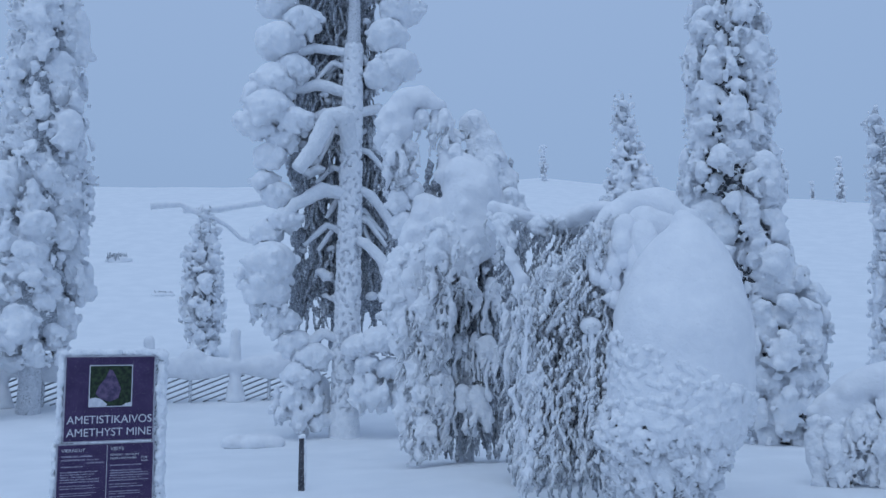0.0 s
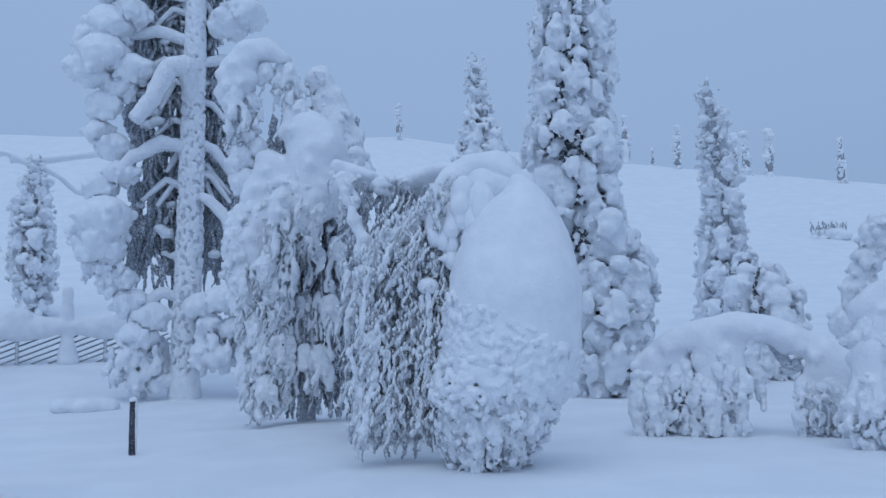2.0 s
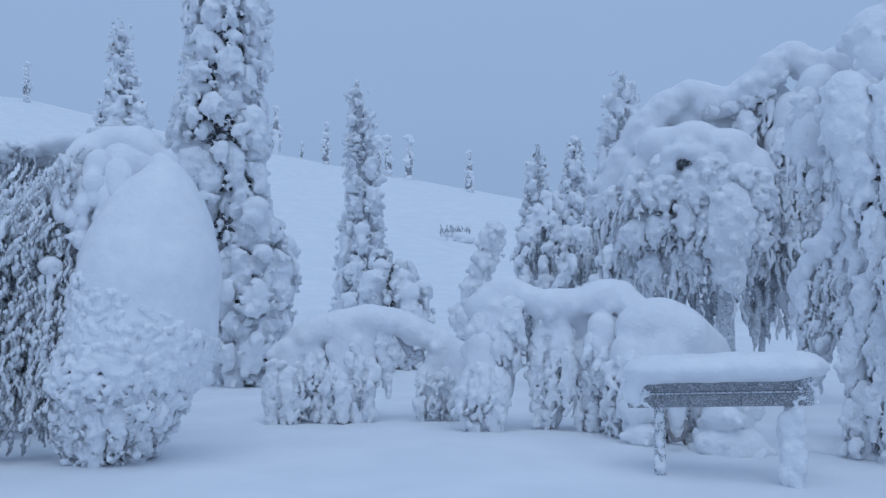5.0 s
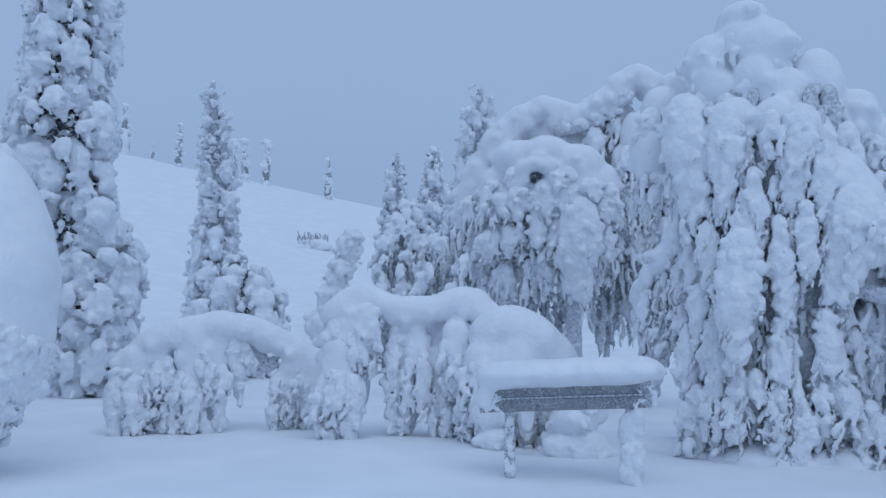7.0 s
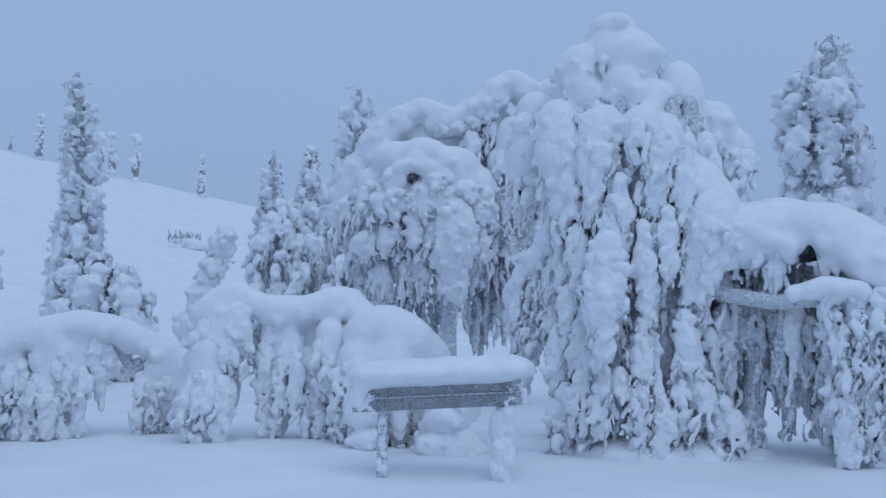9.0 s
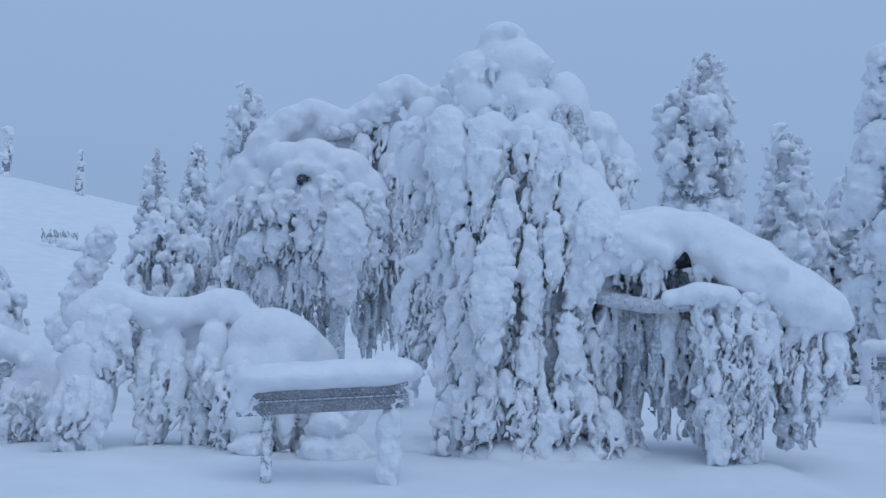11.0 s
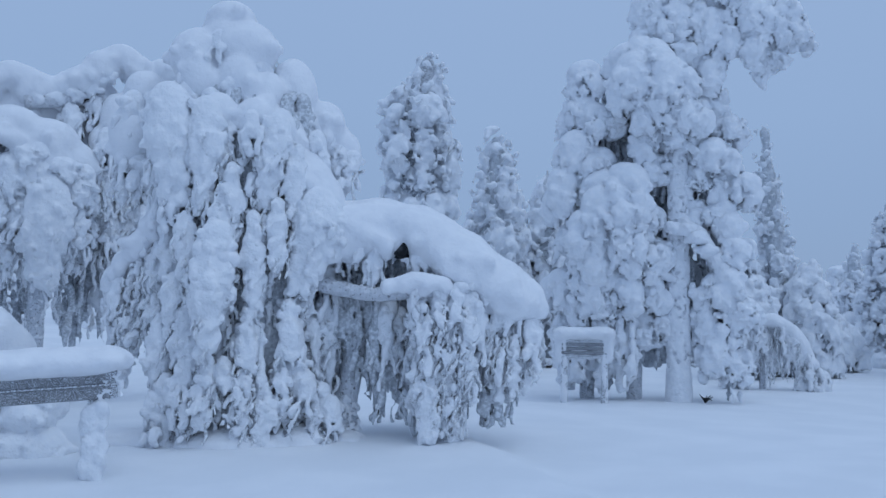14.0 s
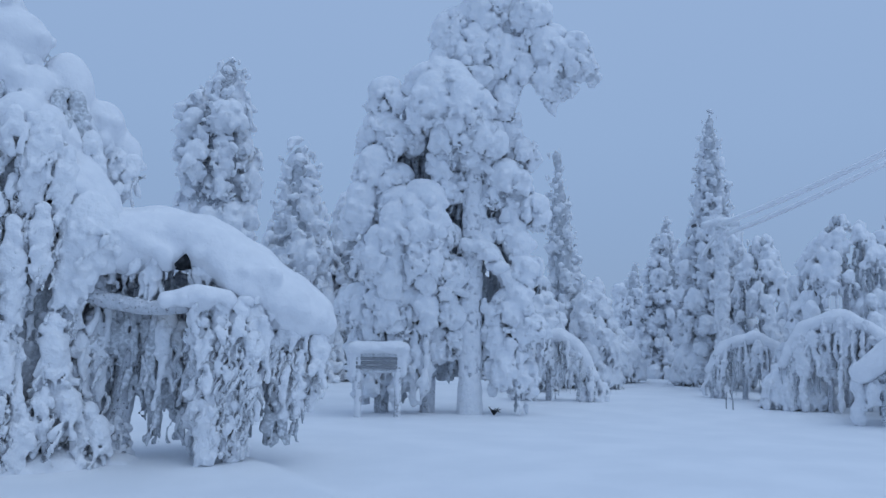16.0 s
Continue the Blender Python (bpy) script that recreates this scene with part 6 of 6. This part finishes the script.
    for x in (-.36, .385):
        box("post", x - .05, x + .05, .03, .12, -.3, 1.74, M_FROSTWOOD, e, .008)
    rime = []
    for _ in range(260):
        z = rng.uniform(.2, 1.72)
        q = rng.uniform(.012, .03)
        rime.append((-.41 - .03 * (z < .93) - rng.uniform(0, .03), rng.uniform(.02, .1), z, q, q, q * 1.3))
    for _ in range(420):
        z = rng.uniform(.15, 1.72)
        q = rng.uniform(.012, .032)
        rime.append((.40 + rng.uniform(-.02, .045), rng.uniform(.01, .14), z, q, q, q * 1.4))
    for _ in range(150):
        q = rng.uniform(.015, .035)
        rime.append((rng.uniform(-.42, .45), rng.uniform(.02, .1), 1.705 + rng.uniform(0, .03), q * 1.3, q, q))
    part("rime", skin("rime", rime, M_RIME, .015, .008, .003, 2.4, 402), e, "rime grown on the edges")
    mound = tagged(stand("snow_mound", -20.6, 8.35, .1), "snow heaped round the sign's foot", "snow")
    m = [(0, .1, 0, .95, .6, .24), (.3, .12, .0, .5, .4, .26), (-.45, .1, .0, .5, .45, .26)]
    part("mound", skin("mound", m, M_SNOW, .05, .3, .02, 5, 3), mound)


mine_sign()


def short_post():
    e = tagged(stand("wooden_post", -9.3, 11.6, 0), "short dark wooden post in the snow", "post")
    part("shaft", tube("shaft", [(0, 0, -.3, .041), (0, 0, .2, .042), (.008, 0, .68, .04)], M_POST, 14, .02, 1), e)
    rng = np.random.default_rng(1)
    part("snow_cap", skin("snow_cap", [(.008, 0, .69, .05, .05, .03), (.02, .01, .705, .03, .03, .025)], M_SNOW, .008, .01, .003, 3, 1), e)
    part("rime", skin("rime", [(.04 + rng.uniform(0, .01), rng.uniform(-.035, .025), rng.uniform(.05, .66), .012, .012, .03) for _ in range(70)], M_RIME, .008, .01, .003, 2, 1), e)


short_post()


def rail_fence():
    e = tagged(stand("fence", -16.0, 25.6, 0), "round-pole fence of slanting rails capped with snow", "fence")
    rng = np.random.default_rng(421)
    for k in range(27):
        x = -7.8 + k * .4
        y = rng.uniform(-.03, .03)
        path = [(x, y, rng.uniform(-.02, .02), .02), (x + .95, 0, .36, .023), (x + 1.95, -y, .74, .019)]
        part("rail", tube("rail", path, M_WOOD, 8, .06, k), e)
        part("rail_snow", tube("rail_snow", [(px, py + .01, pz + .022, pr * .55) for px, py, pz, pr in path], M_SNOW, 8, .22, k), e, "snow lying along a rail")
    for k, x in enumerate((-7.2, -5.6, -4.0, -2.35, -.15, 2.05, 3.4)):
        for y in (-.06, .06):
            part("post", tube("post", [(x, y, -.3, .045), (x, y, .5, .045), (x + .02, y, 1.0, .04)], M_FROSTWOOD, 10, .05, k), e)
    caps = []
    for a, b in ((-7.4, -5.0), (-4.9, -1.4), (-1.15, 1.0), (1.2, 3.4)):
        n = int((b - a) / .12)
        for j in range(n + 1):
            x = a + (b - a) * j / n
            s = math.sin(math.pi * j / n) ** .4 if 0 < j < n else .4
            caps.append((x, 0, .98 + rng.uniform(-.02, .02), .2, .24, .26 * s + .05))
    for x, h in ((-1.28, 1.75), (1.08, 1.95), (-5.0, 1.8)):
        for j in range(12):
            z = j / 11 * h
            q = .14 + .16 * max(0, 1 - z / .7)
            caps.append((x, -.05, z, q, q, .14))
    for x in (-.2, .0, -2.4, 2.5):
        caps.append((x, 0, 1.25, .22, .22, .25))
    part("snow_cap", skin("snow_cap", caps, M_SNOW, .04, .12, .02, 4, 422), e, "bolsters of snow on the rails and posts")


rail_fence()


def snow_board():
    """Low notice board of two planks, buried to its posts."""
    e = tagged(stand("notice_board", 53.2, 8.55, 0), "two-plank wooden notice board under a snow cushion", "notice board")
    rng = np.random.default_rng(431)
    tilt = pose(0, 0, 0, 0, -3.2, 0)
    x0, x1 = -.95, .70
    for z0, z1 in ((.685, .805), (.82, .955)):
        for name, a, b, mat, lab in (("plank", x0 + .07, x1 - .1, M_WOOD, ""), ("plank_end", x0, x0 + .069, M_ENDWOOD, "frosted plank end"), ("plank_end", x1 - .099, x1, M_ENDWOOD, "frosted plank end")):
            ob = box(name, a, b, -.03, .015, z0, z1, mat, e, .008, lab)
            ob.matrix_basis = tilt
    ob = box("ledge", x0 + .02, x1 - .02, -.045, .0, .805, .82, M_FROSTWOOD, e, .004)
    ob.matrix_basis = tilt
    for x in (-.70, .46):
        part("post", tube("post", [(x, .05, -.3, .055), (x, .05, .3, .05), (x, .05, .78, .048)], M_FROSTWOOD, 12, .1, 3), e)
    caps, rime = [], []
    for j in range(60):
        x = x0 + .02 + (x1 - x0 - .05) * j / 59
        s = 1 - .35 * abs(j / 29.5 - 1) ** 12
        caps.append((x, .13, 1.035 + x * .056 + rng.uniform(-.012, .012), .1, .24 * s, .095 * s))
    for j in range(8):
        t = j / 7
        caps.append((x0 + .05 - .04 * t, .13, .93 - .22 * t, .08, .14, .08))
    for _ in range(90):
        z = rng.uniform(.0, .66)
        q = rng.uniform(.03, .065)
        rime.append((.46 + rng.uniform(-.07, .09), rng.uniform(-.04, .12), z, q, q, q * 1.5))
    for _ in range(46):
        z = rng.uniform(.0, .6)
        q = rng.uniform(.015, .03)
        rime.append((-.70 + rng.uniform(-.03, .04), rng.uniform(-.03, .08), z, q, q, q * 1.5))
    for _ in range(130):
        left = rng.random() < .5
        x = x0 + .2 * rng.random() ** 2 if left else x1 - .3 * rng.random() ** 2
        q = rng.uniform(.006, .013)
        rime.append((x, -.032, .68 + rng.uniform(0, .22) + x * .056, q, q * .8, q))
    part("snow_cushion", skin("snow_cushion", caps, M_SNOW, .022, .08, .01, 5, 432), e, "thick cushion of snow along the top")
    part("rime", skin("rime", rime, M_RIME, .014, .02, .006, 2.4, 433), e, "rime on the posts and plank ends")


snow_board()


def twig_hoop():
    e = tagged(stand("bent_twig", 49.5, 10.2, 0), "dark bent twig looping out of the snow", "twig")
    pts = [(-.11, -.3, .46, .014), (-.12, -.3, .38, .019), (-.09, -.3, .22, .024), (-.03, -.3, .13, .026), (.05, -.3, .15, .024), (.09, -.3, .25, .02), (.1, -.3, .36, .014)]
    part("loop", tube("loop", pts, M_OLDBARK, 10, .1, 2), e)
    rng = np.random.default_rng(2)
    lump = [(0.0, -.26, .3 + .32 * k / 7, .075, .06, .07) for k in range(8)]
    part("snow_lump", skin("snow_lump", lump, M_SNOW, .02, .05, .01, 3, 2), e)
    low = []
    for u, v, z, r in ((.42, -.1, .05, .26), (.66, -.1, .08, .28), (.52, -.05, .38, .26), (.45, 0, .65, .22), (.68, 0, .5, .22), (-.38, .2, .1, .22), (-.42, .2, .4, .2), (-.4, .2, .65, .16)):
        clump(low, rng, u, v, z, r, 10)
    part("snow_hummock", skin("snow_hummock", crumble(low, 5, 2, .08, (.03, .06)), M_CRUST, .025, .03, .006, 4, 5), e)


twig_hoop()


def slatted_board():
    e = tagged(stand("slatted_board", 86.85, 16.2, 0), "small slatted board on two rimed posts", "notice board")
    rng = np.random.default_rng(441)
    for k in range(5):
        box("slat", -.43, .43, -.02 - .006 * (k % 2), .01, .80 + .078 * k, .865 + .078 * k, M_FROSTWOOD if k in (0, 4) else M_WOOD, e, .008)
    for x in (-.36, .37):
        part("post", tube("post", [(x, .04, -.3, .07), (x, .04, .5, .065), (x, .04, 1.15, .06)], M_FROSTWOOD, 12, .08, 5), e, "post white with rime")
    caps = [(-.48 + .96 * j / 30, .05, 1.27 + rng.uniform(-.008, .008), .1, .2, .1) for j in range(31)]
    for x in (-.36, .37, .47, -.47):
        for j in range(16):
            caps.append((x + rng.uniform(-.02, .02), .04, j / 15 * 1.1 if abs(x) < .4 else .8 + j / 15 * .4, .05, .06, .07))
    part("snow_cap", skin("snow_cap", caps, M_SNOW, .025, .05, .012, 3, 442), e)
    s = tagged(stand("stump", 87.0, 17.6, 0), "grey rimed stump behind the slatted board", "stump")
    part("wood", tube("wood", [(0, 0, -.2, .15), (0, 0, .3, .14), (0, 0, .62, .13)], M_FROSTWOOD, 14, .06, 1), s)
    part("snow_cap", skin("snow_cap", [(0, 0, .64, .18, .18, .12)], M_SNOW, .03, .02, .01, 3, 1), s)


slatted_board()


def power_line():
    e = tagged(stand("power_pole", 108.5, 25.3, .1), "snow-plastered wooden power pole with dark insulators", "power pole")
    rng = np.random.default_rng(451)
    part("pole", tube("pole", [(0, 0, -.3, .17), (0, 0, 1.0, .16), (0, 0, 4.7, .12)], M_RIME, 14, .1, 1), e, "pole plastered with rime")
    part("rime_sleeve", rime_sleeve([(0, 0, 0, .16), (0, 0, 1.0, .16), (0, 0, 4.8, .12)], 5, 700, (.04, .08), .04), e, "rime on the pole")
    part("crossarm", tube("crossarm", [(-.55, 0, 4.75, .07), (0, 0, 4.85, .14), (.5, 0, 4.8, .1)], M_RIME, 12, .14, 2), e)
    for x in (-.72, -.5):
        part("insulator", tube("insulator", [(x - .07, 0, 4.72, .035), (x, 0, 4.75, .05), (x + .07, 0, 4.77, .035)], M_POST, 10, .02, 3), e, "dark insulator")
    f = tagged(stand("power_pole", 102.6, 46.0, .1), "far rime-coated power pole", "power pole")
    part("pole", tube("pole", [(0, 0, -.3, .2), (0, 0, 1.5, .18), (0, 0, 2.6, .16)], M_RIME, 12, .1, 1), f)
    part("crossarm", tube("crossarm", [(-.7, 0, 2.7, .1), (0, 0, 2.75, .16), (.4, 0, 2.6, .1)], M_RIME, 10, .1, 2), f)

    def span(a, b, sag, r, seed):
        (ax, ay), (bx, by) = polar(*a[:2]), polar(*b[:2])
        n = 9
        pts = []
        for k in range(n):
            t = k / (n - 1)
            pts.append((ax + (bx - ax) * t, ay + (by - ay) * t, a[2] + (b[2] - a[2]) * t - sag * 4 * t * (1 - t), r))
        w = tagged(new("power_cable", tube("power_cable", pts, M_CABLE, 12, .0, seed)), "overhead cable thick with rime", "cable", "rimed cables")
        return w

    span((108.6, 25.2, 4.75), (134, 17.0, 7.1), .25, .075, 1)
    span((108.9, 25.1, 4.45), (134.5, 16.0, 6.75), .25, .065, 2)
    span((108.4, 25.4, 4.7), (102.6, 46.0, 2.7), 1.1, .06, 3)
    span((102.6, 46.0, 2.7), (94.0, 60.0, 1.9), .4, .09, 4)


power_line()


def shelter():
    """The eave and gable of a little log shelter at the clearing's edge."""
    e = tagged(stand("log_shelter", 119.8, 18.3, 0), "little log shelter under a thick snow roof", "shelter")
    rng = np.random.default_rng(461)
    caps = []
    for s in (-1, 1):
        for j in range(20):
            t = j / 19
            for y in np.linspace(-.5, 1.4, 12):
                caps.append((s * 1.05 * t, y, 1.95 - 1.05 * t, .17, .2, .16))
    part("snow_roof", skin("snow_roof", caps, M_SNOW, .04, .1, .015, 5, 462), e, "thick smooth roof snow")
    for s in (-1, 1):
        part("rafter", tube("rafter", [(s * .05, -.45, 1.8, .05), (s * .5, -.45, 1.35, .05), (s * .95, -.45, .9, .05)], M_FROSTWOOD, 8, .06, 1), e)
        part("post", tube("post", [(s * .7, -.3, -.2, .07), (s * .7, -.3, .4, .06), (s * .7, -.3, 1.0, .06)], M_FROSTWOOD, 10, .08, 2), e)
    for k in range(4):
        part("log", tube("log", [(-.85, .9, .2 + .22 * k, .11), (0, .9, .2 + .22 * k, .115), (.85, .9, .2 + .22 * k, .11)], M_WOOD, 10, .03, k), e)
    box("gable_board", -.6, .6, .8, .86, 1.0, 1.5, M_POST, e, .005, "dark boarding under the gable")
    part("crossbeam", tube("crossbeam", [(-.8, -.4, .86, .06), (0, -.4, .86, .06), (.8, -.4, .86, .06)], M_FROSTWOOD, 10, .08, 4), e)
    hang = []
    drift(hang, rng, [(-1.1, -.4, .95, .14), (-1.12, -.4, .5, .12), (-1.15, -.4, .1, .12)], 1.2)
    curtain(hang, rng, [(-.95, -.5, .75), (-.6, -.5, .7)], (.3, .6), 8, (.04, .06), .1)
    part("eave_rime", skin("eave_rime", hang, M_RIME, .03, .04, .015, 2.4, 463), e)


shelter()


def twigs_and_hummocks():
    rng = np.random.default_rng(471)
    for az, r, h, lean in ((108.75, 20.4, .36, .02), (109.15, 20.2, .42, -.06)):
        s = tagged(stand("marker_stick", az, r, 0), "thin frosted stick in the snow", "stick", "sticks by the pole")
        part("stick", tube("stick", [(0, 0, -.2, .014), (0, 0, h * .5, .014), (lean, 0, h, .01)], M_WOOD, 8, .1, 1), s)
    s = tagged(stand("fallen_twig", 94.4, 16.9, 0), "dark fallen pine twig on the snow", "twig")
    for k in range(7):
        a = rng.uniform(0, 6.28)
        part("sprig", tube("sprig", [(0, 0, .02, .012), (.06 * math.cos(a), .06 * math.sin(a), .1, .014), (.13 * math.cos(a), .13 * math.sin(a), .12 + .05 * math.sin(3 * a), .006)], M_BARESHADE, 6, .1, k), s)
    for az, r, w, h in ( (34.4, 62.0, 1.1, 1.1), (-12.4, 18.6, .5, .42), (-20.9, 62.0, .7, .6), (-18.1, 50.0, .5, .25), (29.5, 20.5, .4, .5), (27.0, 18.0, .3, .35)):
        m, t = [], []
        for _ in range(26):
            q = w * rng.uniform(.14, .3)
            m.append((rng.uniform(-w, w), rng.uniform(-.3, .3), h * rng.uniform(.0, .5), q * 1.3, q, q * .9))
        for _ in range(60):
            u = rng.uniform(-w, w)
            strand(t, rng, u, rng.uniform(-.3, .3), h * rng.uniform(.5, 1.15), h * rng.uniform(.3, .7), .02 + .012 * h, (rng.uniform(-.1, .1), 0))
        b = tagged(stand("buried_bush", az, r, .06), "low bush buried in wind-blown snow", "bush")
        part("snow", skin("snow", m, M_SNOW, .05, .12, .01, 3, int(r)), b)
        if az != -12.4:
            part("spray", beads("spray", t, M_GREYTWIG, int(r), True), b)


twigs_and_hummocks()
